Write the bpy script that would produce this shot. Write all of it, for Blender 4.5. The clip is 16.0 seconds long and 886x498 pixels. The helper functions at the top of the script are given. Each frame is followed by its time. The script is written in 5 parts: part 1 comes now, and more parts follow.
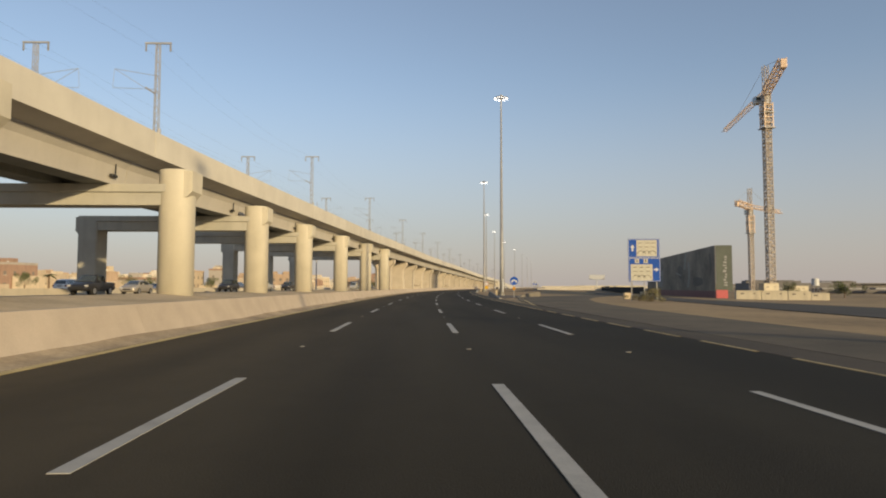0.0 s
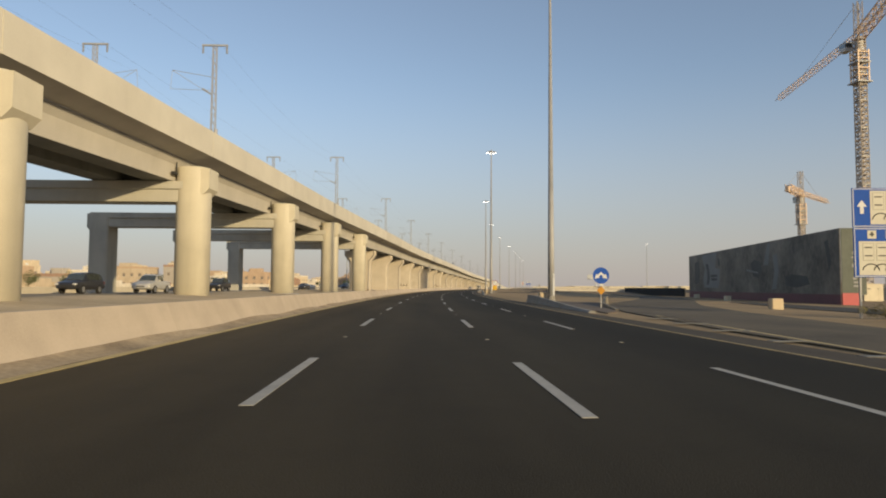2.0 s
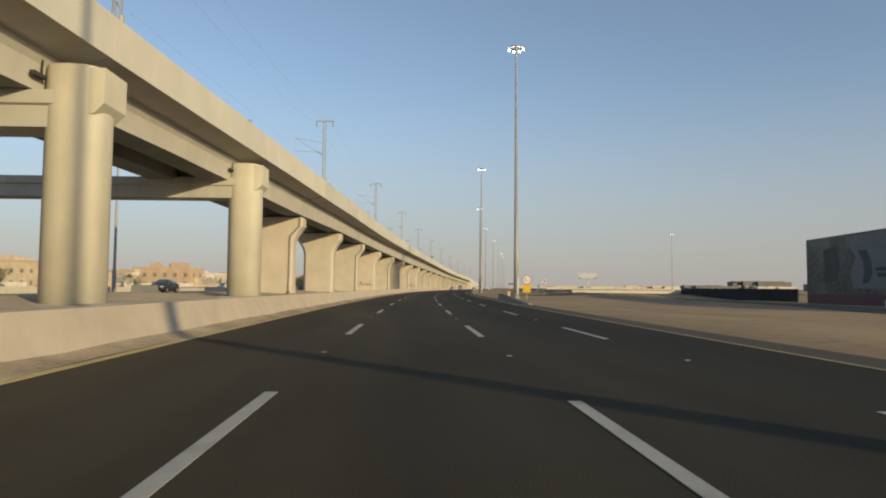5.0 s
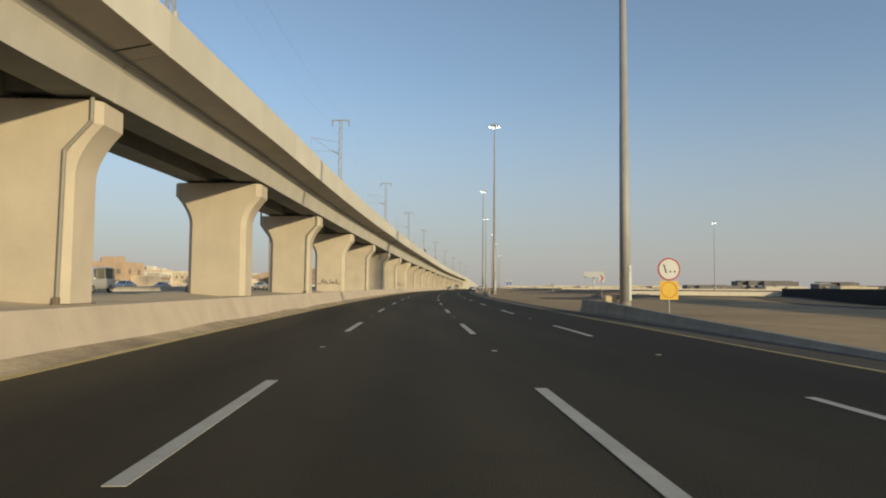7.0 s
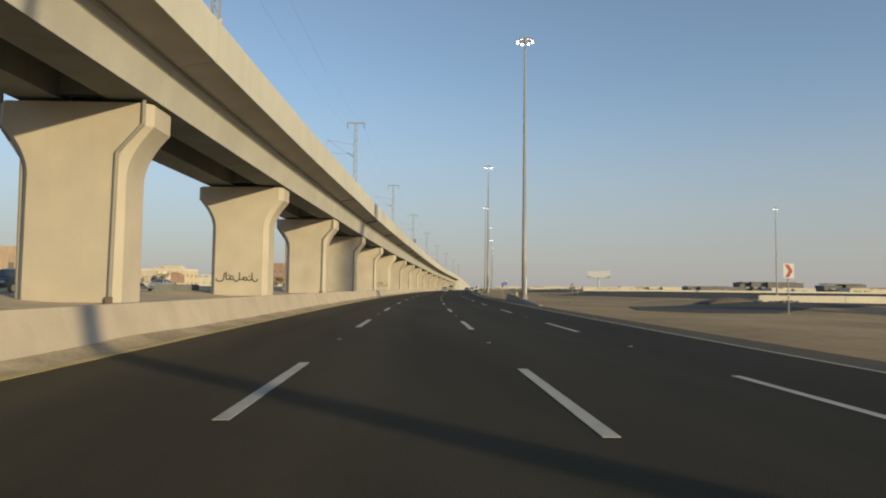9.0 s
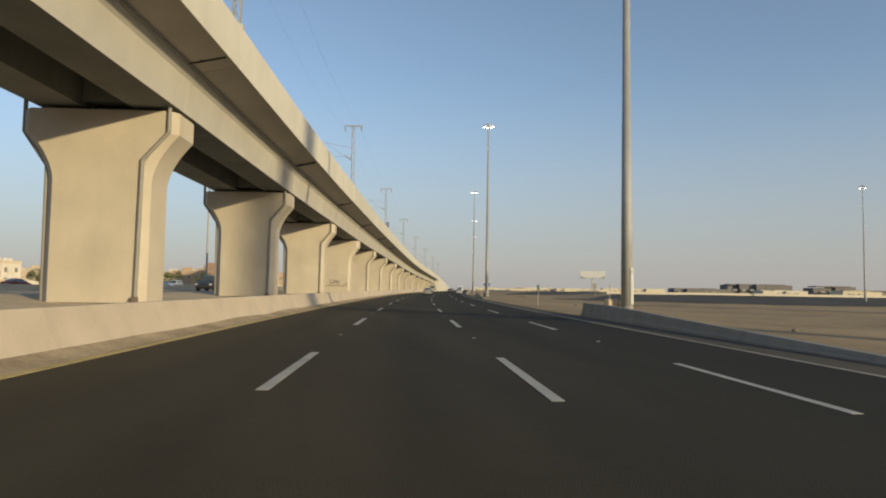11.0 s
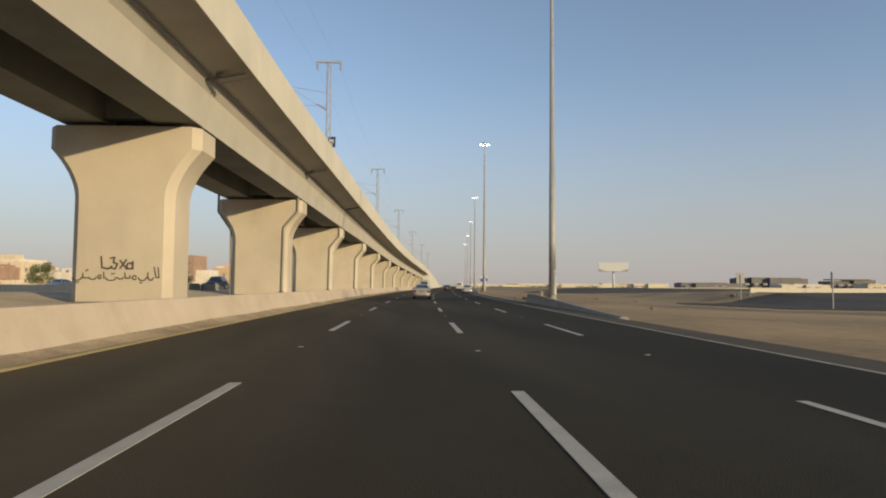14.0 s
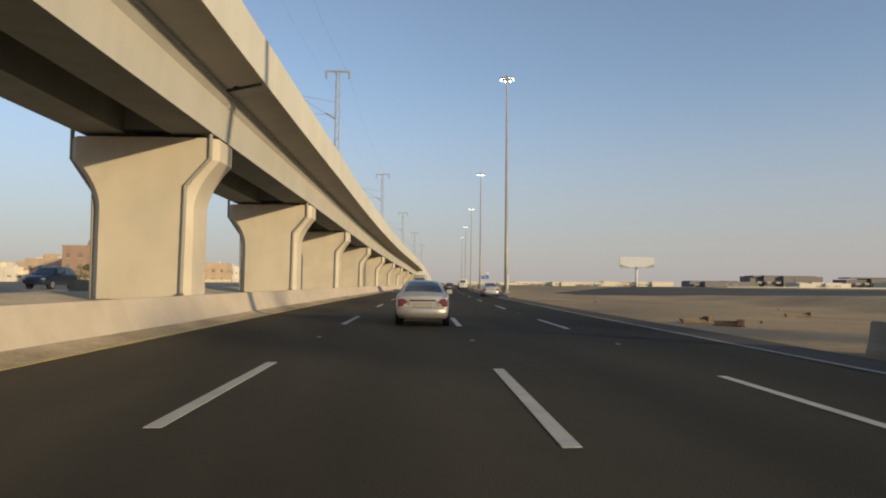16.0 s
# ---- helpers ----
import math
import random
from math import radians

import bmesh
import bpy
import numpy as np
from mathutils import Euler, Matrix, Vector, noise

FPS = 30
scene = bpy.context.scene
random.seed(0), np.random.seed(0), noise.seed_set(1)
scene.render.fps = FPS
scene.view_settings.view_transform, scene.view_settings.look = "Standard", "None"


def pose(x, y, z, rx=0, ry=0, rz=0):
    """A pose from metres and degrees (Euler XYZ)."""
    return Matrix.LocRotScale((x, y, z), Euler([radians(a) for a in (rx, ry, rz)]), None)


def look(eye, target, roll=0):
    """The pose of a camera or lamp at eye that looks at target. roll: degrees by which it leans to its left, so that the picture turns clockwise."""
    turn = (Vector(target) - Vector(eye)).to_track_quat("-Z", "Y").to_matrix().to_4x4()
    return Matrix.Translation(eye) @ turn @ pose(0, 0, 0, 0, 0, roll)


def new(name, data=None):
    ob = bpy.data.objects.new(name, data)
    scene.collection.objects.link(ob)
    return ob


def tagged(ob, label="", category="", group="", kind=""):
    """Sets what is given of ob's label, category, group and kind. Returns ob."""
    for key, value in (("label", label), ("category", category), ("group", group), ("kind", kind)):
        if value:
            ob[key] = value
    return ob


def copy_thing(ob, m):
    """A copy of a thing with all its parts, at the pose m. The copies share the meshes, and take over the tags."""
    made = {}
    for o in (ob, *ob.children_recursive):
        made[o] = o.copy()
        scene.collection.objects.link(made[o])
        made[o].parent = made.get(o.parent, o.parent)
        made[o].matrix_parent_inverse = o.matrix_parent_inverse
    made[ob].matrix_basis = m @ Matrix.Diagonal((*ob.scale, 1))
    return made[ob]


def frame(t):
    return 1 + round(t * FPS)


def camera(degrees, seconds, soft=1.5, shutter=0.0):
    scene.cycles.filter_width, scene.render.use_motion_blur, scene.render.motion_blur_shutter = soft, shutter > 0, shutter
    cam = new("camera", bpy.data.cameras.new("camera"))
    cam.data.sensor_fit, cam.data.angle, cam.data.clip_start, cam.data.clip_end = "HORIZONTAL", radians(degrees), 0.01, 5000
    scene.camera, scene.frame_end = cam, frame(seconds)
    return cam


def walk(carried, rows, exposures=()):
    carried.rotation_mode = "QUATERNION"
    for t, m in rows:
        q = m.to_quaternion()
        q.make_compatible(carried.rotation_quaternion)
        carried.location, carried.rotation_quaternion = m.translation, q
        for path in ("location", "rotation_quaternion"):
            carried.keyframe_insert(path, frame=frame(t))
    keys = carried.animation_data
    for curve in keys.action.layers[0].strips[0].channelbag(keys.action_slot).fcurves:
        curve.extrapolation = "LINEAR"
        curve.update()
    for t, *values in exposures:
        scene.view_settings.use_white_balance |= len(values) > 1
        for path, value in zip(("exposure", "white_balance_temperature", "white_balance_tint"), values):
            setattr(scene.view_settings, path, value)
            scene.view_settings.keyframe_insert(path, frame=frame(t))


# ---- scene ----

cam = camera(68.57, 16.0, soft=2.0)
PATH = [
    (0.0, pose(0.494, 2.271, 1.286, 93.351, -0.080, -2.726)),
    (0.5, pose(0.385, 12.051, 1.280, 93.317, -0.305, -2.659)),
    (1.0, pose(0.320, 22.689, 1.280, 93.456, -0.220, -3.107)),
    (1.5, pose(0.315, 32.569, 1.285, 93.327, -0.360, -3.602)),
    (2.0, pose(0.396, 42.887, 1.284, 93.354, -0.329, -4.031)),
    (2.5, pose(0.536, 52.455, 1.282, 93.346, -0.537, -4.550)),
    (3.0, pose(0.787, 63.096, 1.284, 93.233, -0.565, -5.057)),
    (3.5, pose(1.141, 73.325, 1.283, 93.349, -0.555, -5.371)),
    (4.0, pose(1.584, 83.395, 1.285, 93.221, -0.596, -5.918)),
    (4.2, pose(1.788, 87.423, 1.284, 93.276, -0.654, -6.198)),
    (4.7, pose(2.378, 97.770, 1.285, 93.353, -0.447, -6.537)),
    (5.2, pose(3.067, 108.283, 1.285, 93.374, -0.361, -6.605)),
    (5.7, pose(3.812, 118.652, 1.285, 93.397, -0.296, -6.665)),
    (6.3, pose(4.735, 130.773, 1.284, 93.467, -0.177, -6.982)),
    (6.5, pose(5.062, 134.971, 1.283, 93.335, -0.197, -7.193)),
    (7.0, pose(5.945, 146.116, 1.289, 93.329, -0.408, -7.495)),
    (7.5, pose(6.759, 155.946, 1.284, 92.789, -0.386, -7.659)),
    (8.0, pose(7.676, 166.415, 1.286, 93.101, -0.512, -7.994)),
    (8.5, pose(8.590, 176.330, 1.277, 93.373, -0.506, -8.341)),
    (9.0, pose(9.637, 187.043, 1.280, 93.381, -0.612, -8.628)),
    (9.2, pose(10.052, 191.121, 1.282, 93.426, -0.722, -8.884)),
    (9.7, pose(11.127, 201.306, 1.285, 93.479, -0.806, -9.466)),
    (10.2, pose(12.278, 211.552, 1.285, 93.465, -0.827, -10.027)),
    (10.7, pose(13.518, 221.867, 1.285, 93.452, -0.851, -10.586)),
    (11.3, pose(15.127, 234.222, 1.287, 93.510, -0.788, -11.152)),
    (11.5, pose(15.722, 238.454, 1.288, 93.394, -0.680, -11.271)),
    (12.0, pose(17.101, 248.045, 1.286, 93.310, -0.506, -11.573)),
    (12.5, pose(18.754, 258.888, 1.280, 93.406, -0.500, -11.867)),
    (13.0, pose(20.303, 268.636, 1.281, 93.363, -0.630, -12.064)),
    (13.5, pose(22.050, 279.177, 1.281, 93.290, -0.448, -12.168)),
    (14.0, pose(23.739, 289.076, 1.274, 93.205, -0.381, -12.200)),
    (14.5, pose(25.666, 300.061, 1.283, 93.269, -0.548, -12.386)),
    (15.0, pose(27.349, 309.767, 1.275, 93.260, -0.719, -12.676)),
    (15.5, pose(29.293, 320.508, 1.282, 93.376, -0.889, -12.738)),
    (16.0, pose(30.840, 329.568, 1.288, 93.015, -0.504, -12.915)),
]
walk(cam, PATH, [(0.0, 0.13, 6900, 11), (4.0, 0.11, 6620, 8), (6.5, 0.08, 6420, 6), (9.0, 0.08, 6360, 5), (11.5, 0.14, 6430, 7), (13.0, 0.16, 6540, 9), (16.0, 0.15, 6500, 10)])

# ---- light ----
SUN_AZ, SUN_EL = radians(144.0), radians(12.0)
world = bpy.data.worlds.new("world")
scene.world = world
world.use_nodes = True
wn = world.node_tree.nodes
sky = wn.new("ShaderNodeTexSky")
sky.sky_type, sky.sun_disc = "NISHITA", False
sky.sun_elevation, sky.sun_rotation = SUN_EL, SUN_AZ
sky.air_density, sky.dust_density, sky.ozone_density = 1.0, 0.8, 3.0
wn["Background"].inputs["Strength"].default_value = 0.158
haze = wn.new("ShaderNodeHueSaturation")
haze.inputs["Saturation"].default_value = 0.82
world.node_tree.links.new(sky.outputs[0], haze.inputs["Color"])
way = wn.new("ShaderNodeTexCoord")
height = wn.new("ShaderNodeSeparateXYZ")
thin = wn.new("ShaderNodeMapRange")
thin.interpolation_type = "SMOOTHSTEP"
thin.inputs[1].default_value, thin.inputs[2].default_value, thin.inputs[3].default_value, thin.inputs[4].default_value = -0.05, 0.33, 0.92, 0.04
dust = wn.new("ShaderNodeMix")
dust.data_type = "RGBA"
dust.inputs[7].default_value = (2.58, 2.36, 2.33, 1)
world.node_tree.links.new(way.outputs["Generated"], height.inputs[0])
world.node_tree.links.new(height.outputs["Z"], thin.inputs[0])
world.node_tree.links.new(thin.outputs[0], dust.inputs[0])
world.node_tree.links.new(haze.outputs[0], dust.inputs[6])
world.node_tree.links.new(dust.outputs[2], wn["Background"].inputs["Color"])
sun_dir = Vector((math.sin(SUN_AZ) * math.cos(SUN_EL), math.cos(SUN_AZ) * math.cos(SUN_EL), math.sin(SUN_EL)))
sun = new("sun", bpy.data.lights.new("sun", "SUN"))
sun.data.energy, sun.data.angle, sun.data.color = 4.1, radians(0.9), (1.0, 0.79, 0.46)
sun.matrix_world = look(sun_dir * 300, (0, 0, 0))

# ---- the road's line: s metres along the lane, d metres to its right ----
STEP = 2.0
_S = np.arange(-400, 2400, STEP)
_K = np.interp(_S, [0, 110, 220, 330, 430, 470, 500, 540, 700], [5.97e-4, 5.16e-4, 5.96e-4, 4.90e-4, 4.45e-4, 1.5e-4, -1e-4, -1e-4, 0.0])
_i0 = int(round(400 / STEP))
_TH = np.cumsum(_K) * STEP
_TH = _TH - _TH[_i0] - _K
_X, _Y = np.cumsum(np.sin(_TH)) * STEP, np.cumsum(np.cos(_TH)) * STEP
_X, _Y = _X - _X[_i0], _Y - _Y[_i0]


def heading(s):
    return float(np.interp(s, _S, _TH))


def W(s, d, z=0.0):
    a = np.interp(s, _S, _TH)
    return Vector((float(np.interp(s, _S, _X) + d * np.cos(a)), float(np.interp(s, _S, _Y) - d * np.sin(a)), float(z)))


def place(s, d, z=0.0, turn=0.0):
    """Local x to the right of the road, y along it."""
    return Matrix.Translation(W(s, d, z)) @ Matrix.Rotation(-heading(s) + radians(turn), 4, "Z")


def table(*knots):
    xs, ys = [k[0] for k in knots], [k[1] for k in knots]
    return lambda s: float(np.interp(s, xs, ys))


# ---- materials ----
def mat(name, color, rough=0.8, vary=0.12, scale=1.5, fine=18.0, bump=0.15, metal=0.0, tint=None, stain=0.0, streak=None, island=0.0):
    m = bpy.data.materials.new(name)
    m.use_nodes = True
    n, l = m.node_tree.nodes, m.node_tree.links
    b = n["Principled BSDF"]
    b.inputs["Roughness"].default_value, b.inputs["Metallic"].default_value = rough, metal
    geo = n.new("ShaderNodeNewGeometry")
    mp = n.new("ShaderNodeMapping")
    l.new(geo.outputs["Position"], mp.inputs[0])
    mp.inputs["Scale"].default_value = streak or (1, 1, 1)
    big, small = n.new("ShaderNodeTexNoise"), n.new("ShaderNodeTexNoise")
    big.inputs["Scale"].default_value, small.inputs["Scale"].default_value = scale, fine
    big.inputs["Detail"].default_value = 5
    small.inputs["Detail"].default_value = 4
    l.new(mp.outputs[0], big.inputs["Vector"])
    l.new(geo.outputs["Position"], small.inputs["Vector"])
    add = n.new("ShaderNodeMath")
    add.operation = "MULTIPLY_ADD"
    add.inputs[1].default_value = 0.65
    l.new(big.outputs[0], add.inputs[0])
    half = n.new("ShaderNodeMath")
    half.operation = "MULTIPLY"
    half.inputs[1].default_value = 0.35
    l.new(small.outputs[0], half.inputs[0])
    l.new(half.outputs[0], add.inputs[2])
    ramp = n.new("ShaderNodeValToRGB")
    lo = [max(0.0, c * (1 - vary)) for c in color]
    hi = [min(1.0, c * (1 + vary)) for c in (tint or color)]
    ramp.color_ramp.elements[0].position, ramp.color_ramp.elements[1].position = 0.33, 0.67
    ramp.color_ramp.elements[0].color, ramp.color_ramp.elements[1].color = (*lo, 1), (*hi, 1)
    l.new(add.outputs[0], ramp.inputs[0])
    out = ramp.outputs[0]
    if stain:
        st = n.new("ShaderNodeTexNoise")
        st.inputs["Scale"].default_value, st.inputs["Detail"].default_value = 0.6, 6
        mp2 = n.new("ShaderNodeMapping")
        mp2.inputs["Scale"].default_value = (2.2, 2.2, 0.35)
        l.new(geo.outputs["Position"], mp2.inputs[0])
        l.new(mp2.outputs[0], st.inputs["Vector"])
        sr = n.new("ShaderNodeMapRange")
        sr.inputs[1].default_value, sr.inputs[2].default_value, sr.inputs[3].default_value, sr.inputs[4].default_value = 0.5, 0.75, 1.0, 1.0 - stain
        l.new(st.outputs[0], sr.inputs[0])
        mul = n.new("ShaderNodeMix")
        mul.data_type, mul.blend_type = "RGBA", "MULTIPLY"
        mul.inputs[0].default_value = 1.0
        l.new(out, mul.inputs[6])
        l.new(sr.outputs[0], mul.inputs[7])
        out = mul.outputs[2]
    if island:
        oi = n.new("ShaderNodeObjectInfo")
        ir = n.new("ShaderNodeMapRange")
        ir.inputs[3].default_value, ir.inputs[4].default_value = 1 - island, 1 + island * 0.5
        l.new(oi.outputs["Random"], ir.inputs[0])
        mul2 = n.new("ShaderNodeMix")
        mul2.data_type, mul2.blend_type = "RGBA", "MULTIPLY"
        mul2.inputs[0].default_value = 1.0
        l.new(out, mul2.inputs[6])
        l.new(ir.outputs[0], mul2.inputs[7])
        out = mul2.outputs[2]
    l.new(out, b.inputs["Base Color"])
    if bump:
        bp = n.new("ShaderNodeBump")
        bp.inputs["Strength"].default_value, bp.inputs["Distance"].default_value = bump, 0.02
        l.new(small.outputs[0], bp.inputs["Height"])
        l.new(bp.outputs[0], b.inputs["Normal"])
    return m


def glow(name, color, strength):
    m = bpy.data.materials.new(name)
    m.use_nodes = True
    b = m.node_tree.nodes["Principled BSDF"]
    b.inputs["Emission Color"].default_value, b.inputs["Emission Strength"].default_value = (*color, 1), strength
    return m


def paint(name, color, rough=0.35, metal=0.0, coat=0.0):
    m = mat(name, color, rough, 0.05, 3.0, 40.0, 0.02, metal)
    m.node_tree.nodes["Principled BSDF"].inputs["Coat Weight"].default_value = coat
    return m


ASPHALT = mat("asphalt", (0.037, 0.0305, 0.0215), 0.9, 0.34, 0.35, 60.0, 0.35, tint=(0.051, 0.042, 0.031), stain=0.12, streak=(1.0, 0.12, 1.0))
ASPHALT.node_tree.nodes["Principled BSDF"].inputs["Specular IOR Level"].default_value = 0.2
_n, _l = ASPHALT.node_tree.nodes, ASPHALT.node_tree.links
_lane, _ramp, _mix = _n.new("ShaderNodeAttribute"), _n.new("ShaderNodeValToRGB"), _n.new("ShaderNodeMix")
_lane.attribute_name = "lane"
_wob, _sum = _n.new("ShaderNodeTexNoise"), _n.new("ShaderNodeMath")
_wob.inputs["Scale"].default_value, _wob.inputs["Detail"].default_value = 0.25, 3
_sum.operation = "MULTIPLY_ADD"
_sum.inputs[1].default_value = 0.045
_l.new(_wob.outputs[0], _sum.inputs[0])
_l.new(_lane.outputs["Fac"], _sum.inputs[2])
_l.new(_sum.outputs[0], _ramp.inputs[0])
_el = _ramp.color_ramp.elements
# Wheel-track tone per lane; windscreen glare is painted in, warm left to dark right.
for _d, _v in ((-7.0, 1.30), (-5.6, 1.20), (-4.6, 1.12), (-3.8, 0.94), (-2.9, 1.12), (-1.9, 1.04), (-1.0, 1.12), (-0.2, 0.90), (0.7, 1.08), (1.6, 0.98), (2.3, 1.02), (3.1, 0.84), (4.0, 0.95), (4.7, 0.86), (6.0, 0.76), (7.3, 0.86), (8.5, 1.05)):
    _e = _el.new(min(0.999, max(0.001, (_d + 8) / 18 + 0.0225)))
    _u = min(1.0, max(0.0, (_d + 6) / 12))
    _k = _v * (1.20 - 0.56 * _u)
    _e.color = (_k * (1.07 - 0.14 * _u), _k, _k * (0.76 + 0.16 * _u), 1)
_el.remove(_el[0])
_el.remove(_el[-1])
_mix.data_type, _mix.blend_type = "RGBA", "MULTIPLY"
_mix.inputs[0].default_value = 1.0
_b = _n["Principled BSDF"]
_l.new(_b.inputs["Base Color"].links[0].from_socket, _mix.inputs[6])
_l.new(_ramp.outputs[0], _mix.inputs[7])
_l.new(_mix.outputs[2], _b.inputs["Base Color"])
LOOPROAD = mat("loop_asphalt", (0.024, 0.0215, 0.0185), 0.9, 0.3, 0.15, 8.0, 0.3, tint=(0.040, 0.035, 0.029))
RAMP = mat("dusty_ramp_asphalt", (0.068, 0.056, 0.038), 0.95, 0.3, 0.22, 20.0, 0.3, tint=(0.104, 0.083, 0.055), stain=0.2)
FARROAD = mat("sandy_asphalt", (0.240, 0.202, 0.146), 0.95, 0.2, 0.2, 20.0, 0.3, tint=(0.288, 0.239, 0.174))
SAND = mat("sand", (0.255, 0.172, 0.082), 0.95, 0.26, 0.12, 2.2, 0.6, tint=(0.320, 0.222, 0.110), stain=0.15)
CONCRETE = mat("pier_concrete", (0.452, 0.394, 0.312), 0.85, 0.07, 0.5, 25.0, 0.10, tint=(0.490, 0.432, 0.344), stain=0.06, island=0.05)
# Portal copy of the pier concrete, greyer with its shade put into the colour.
SHADED = mat("aged_concrete", (0.375, 0.362, 0.312), 0.85, 0.07, 0.5, 25.0, 0.10, tint=(0.42, 0.402, 0.345), stain=0.12, island=0.05)
COLUMN = mat("column_concrete", (0.500, 0.462, 0.365), 0.85, 0.06, 0.5, 25.0, 0.10, tint=(0.545, 0.505, 0.405), stain=0.10, island=0.05)
DECK = mat("deck_concrete", (0.423, 0.396, 0.350), 0.85, 0.07, 0.4, 20.0, 0.10, tint=(0.454, 0.430, 0.382), stain=0.05, island=0.06)
FASCIA = mat("fascia_concrete", (0.518, 0.488, 0.420), 0.85, 0.06, 0.4, 20.0, 0.08, tint=(0.549, 0.521, 0.447), stain=0.04, island=0.07)
BARRIER = mat("barrier_concrete", (0.423, 0.351, 0.271), 0.9, 0.05, 0.9, 30.0, 0.2, tint=(0.478, 0.401, 0.312), stain=0.06, island=0.06)
# Dark grey that puts the deck's underside shade into the colour; also loose barriers.
SHADE_GREY = mat("unpainted_concrete", (0.185, 0.19, 0.175), 0.9, 0.15, 0.5, 12.0, 0.15, stain=0.15)
DARKCON = mat("dark_grey_concrete", (0.245, 0.232, 0.205), 0.9, 0.14, 0.9, 30.0, 0.2, stain=0.2)
GREYCON = mat("grey_concrete", (0.288, 0.286, 0.284), 0.9, 0.12, 0.9, 30.0, 0.2, stain=0.2, island=0.08)
WHITE_LINE = mat("white_road_paint", (0.38, 0.365, 0.325), 0.7, 0.12, 3.0, 40.0, 0.15, stain=0.2)
YELLOW_LINE = mat("yellow_road_paint", (0.50, 0.385, 0.17), 0.75, 0.15, 2.0, 40.0, 0.15, stain=0.25)
WORN_YELLOW = mat("worn_yellow_paint", (0.38, 0.29, 0.13), 0.8, 0.25, 2.0, 30.0, 0.15, stain=0.35)
STEEL = mat("galvanised_steel", (0.345, 0.34, 0.33), 0.7, 0.10, 1.0, 12.0, 0.03, metal=0.2)
MAST = mat("mast_steel", (0.33, 0.335, 0.345), 0.6, 0.08, 1.0, 12.0, 0.03, metal=0.2)
WIRE = mat("wire", (0.12, 0.12, 0.12), 0.6, 0.05, 1.0, 10.0, 0.0, metal=0.4)
PIPE = mat("drain_pipe", (0.240, 0.227, 0.201), 0.6, 0.08, 1.0, 10.0, 0.03)
RUBBER = mat("bearing_rubber", (0.03, 0.03, 0.03), 0.8, 0.05)
SIGN_BLUE = paint("sign_blue", (0.008, 0.068, 0.34), 0.85)
SIGN_WHITE = paint("sign_white", (0.528, 0.538, 0.531), 0.6)
SIGN_RED = paint("sign_red", (0.320, 0.034, 0.037), 0.6)
MAP_CREAM = paint("map_cream", (0.47, 0.45, 0.37), 0.6)
MAP_EDGE = paint("map_edge", (0.26, 0.25, 0.20), 0.6)
SIGN_YELLOW = paint("sign_yellow", (0.576, 0.353, 0.018), 0.45)
SIGN_ORANGE = paint("sign_orange", (0.46, 0.21, 0.012), 0.7)
SIGN_GREEN = paint("sign_green", (0.018, 0.10, 0.068), 0.8)
SIGN_BACK = paint("sign_back", (0.27, 0.27, 0.265), 0.6, 0.1)
BLACK = paint("black_marking", (0.03, 0.03, 0.03), 0.6)
CRANE_YELLOW = mat("crane_paint", (0.66, 0.49, 0.35), 0.6, 0.12, 1.0, 8.0, 0.03)
CRANE_MAST = mat("crane_mast_paint", (0.45, 0.395, 0.34), 0.6, 0.12, 1.0, 8.0, 0.03)
LAMP_GLOW = glow("lamp_glow", (1.0, 0.97, 0.90), 5.0)
HOARD_DARK = mat("hoarding_print", (0.054, 0.056, 0.047), 0.6, 0.5, 0.16, 1.2, 0.03, tint=(0.125, 0.112, 0.092))
HOARD_INK = mat("hoarding_print_ink", (0.018, 0.024, 0.026), 0.6, 0.3, 0.3, 3.0, 0.02, tint=(0.035, 0.042, 0.043))
HOARD_GREY = mat("hoarding_print_grey", (0.140, 0.152, 0.155), 0.6, 0.15, 0.3, 3.0, 0.02)
HOARD_END = mat("hoarding_end_print", (0.078, 0.092, 0.074), 0.6, 0.2, 0.3, 3.0, 0.02)
# One red strip in two tones: the shade and the sun put into colour.
HOARD_RED_SHADE = mat("hoarding_red", (0.105, 0.030, 0.042), 0.6, 0.2, 0.3, 3.0, 0.02)
HOARD_RED_LIT = mat("hoarding_bright_red", (0.46, 0.095, 0.095), 0.6, 0.1, 0.3, 3.0, 0.02)
CABIN = mat("cream_cabin", (0.56, 0.50, 0.37), 0.7, 0.08, 0.8, 6.0, 0.05, stain=0.2)
WHITEWALL = mat("white_wall", (0.54, 0.49, 0.40), 0.8, 0.07, 0.4, 6.0, 0.05, stain=0.12)
BLOCK = mat("stained_block", (0.58, 0.48, 0.33), 0.85, 0.16, 2.0, 12.0, 0.2, tint=(0.50, 0.39, 0.25), stain=0.25)
BLACKNET = mat("black_netting", (0.030, 0.030, 0.030), 0.9, 0.2, 0.5, 6.0, 0.05)
FARDARK = mat("dark_building", (0.15, 0.142, 0.138), 0.8, 0.15, 0.1, 1.0, 0.0)
GLASS = bpy.data.materials.new("car_glass")
GLASS.use_nodes = True
_g = GLASS.node_tree.nodes["Principled BSDF"]
_g.inputs["Base Color"].default_value, _g.inputs["Roughness"].default_value, _g.inputs["Metallic"].default_value = (0.05, 0.06, 0.058, 1), 0.08, 0.0
_g.inputs["Specular IOR Level"].default_value = 1.0
_g.inputs["Coat Weight"].default_value = 1.0
TYRE = mat("tyre", (0.02, 0.02, 0.02), 0.85, 0.1)
RIM = mat("wheel_rim", (0.45, 0.45, 0.46), 0.3, 0.05, metal=0.8)
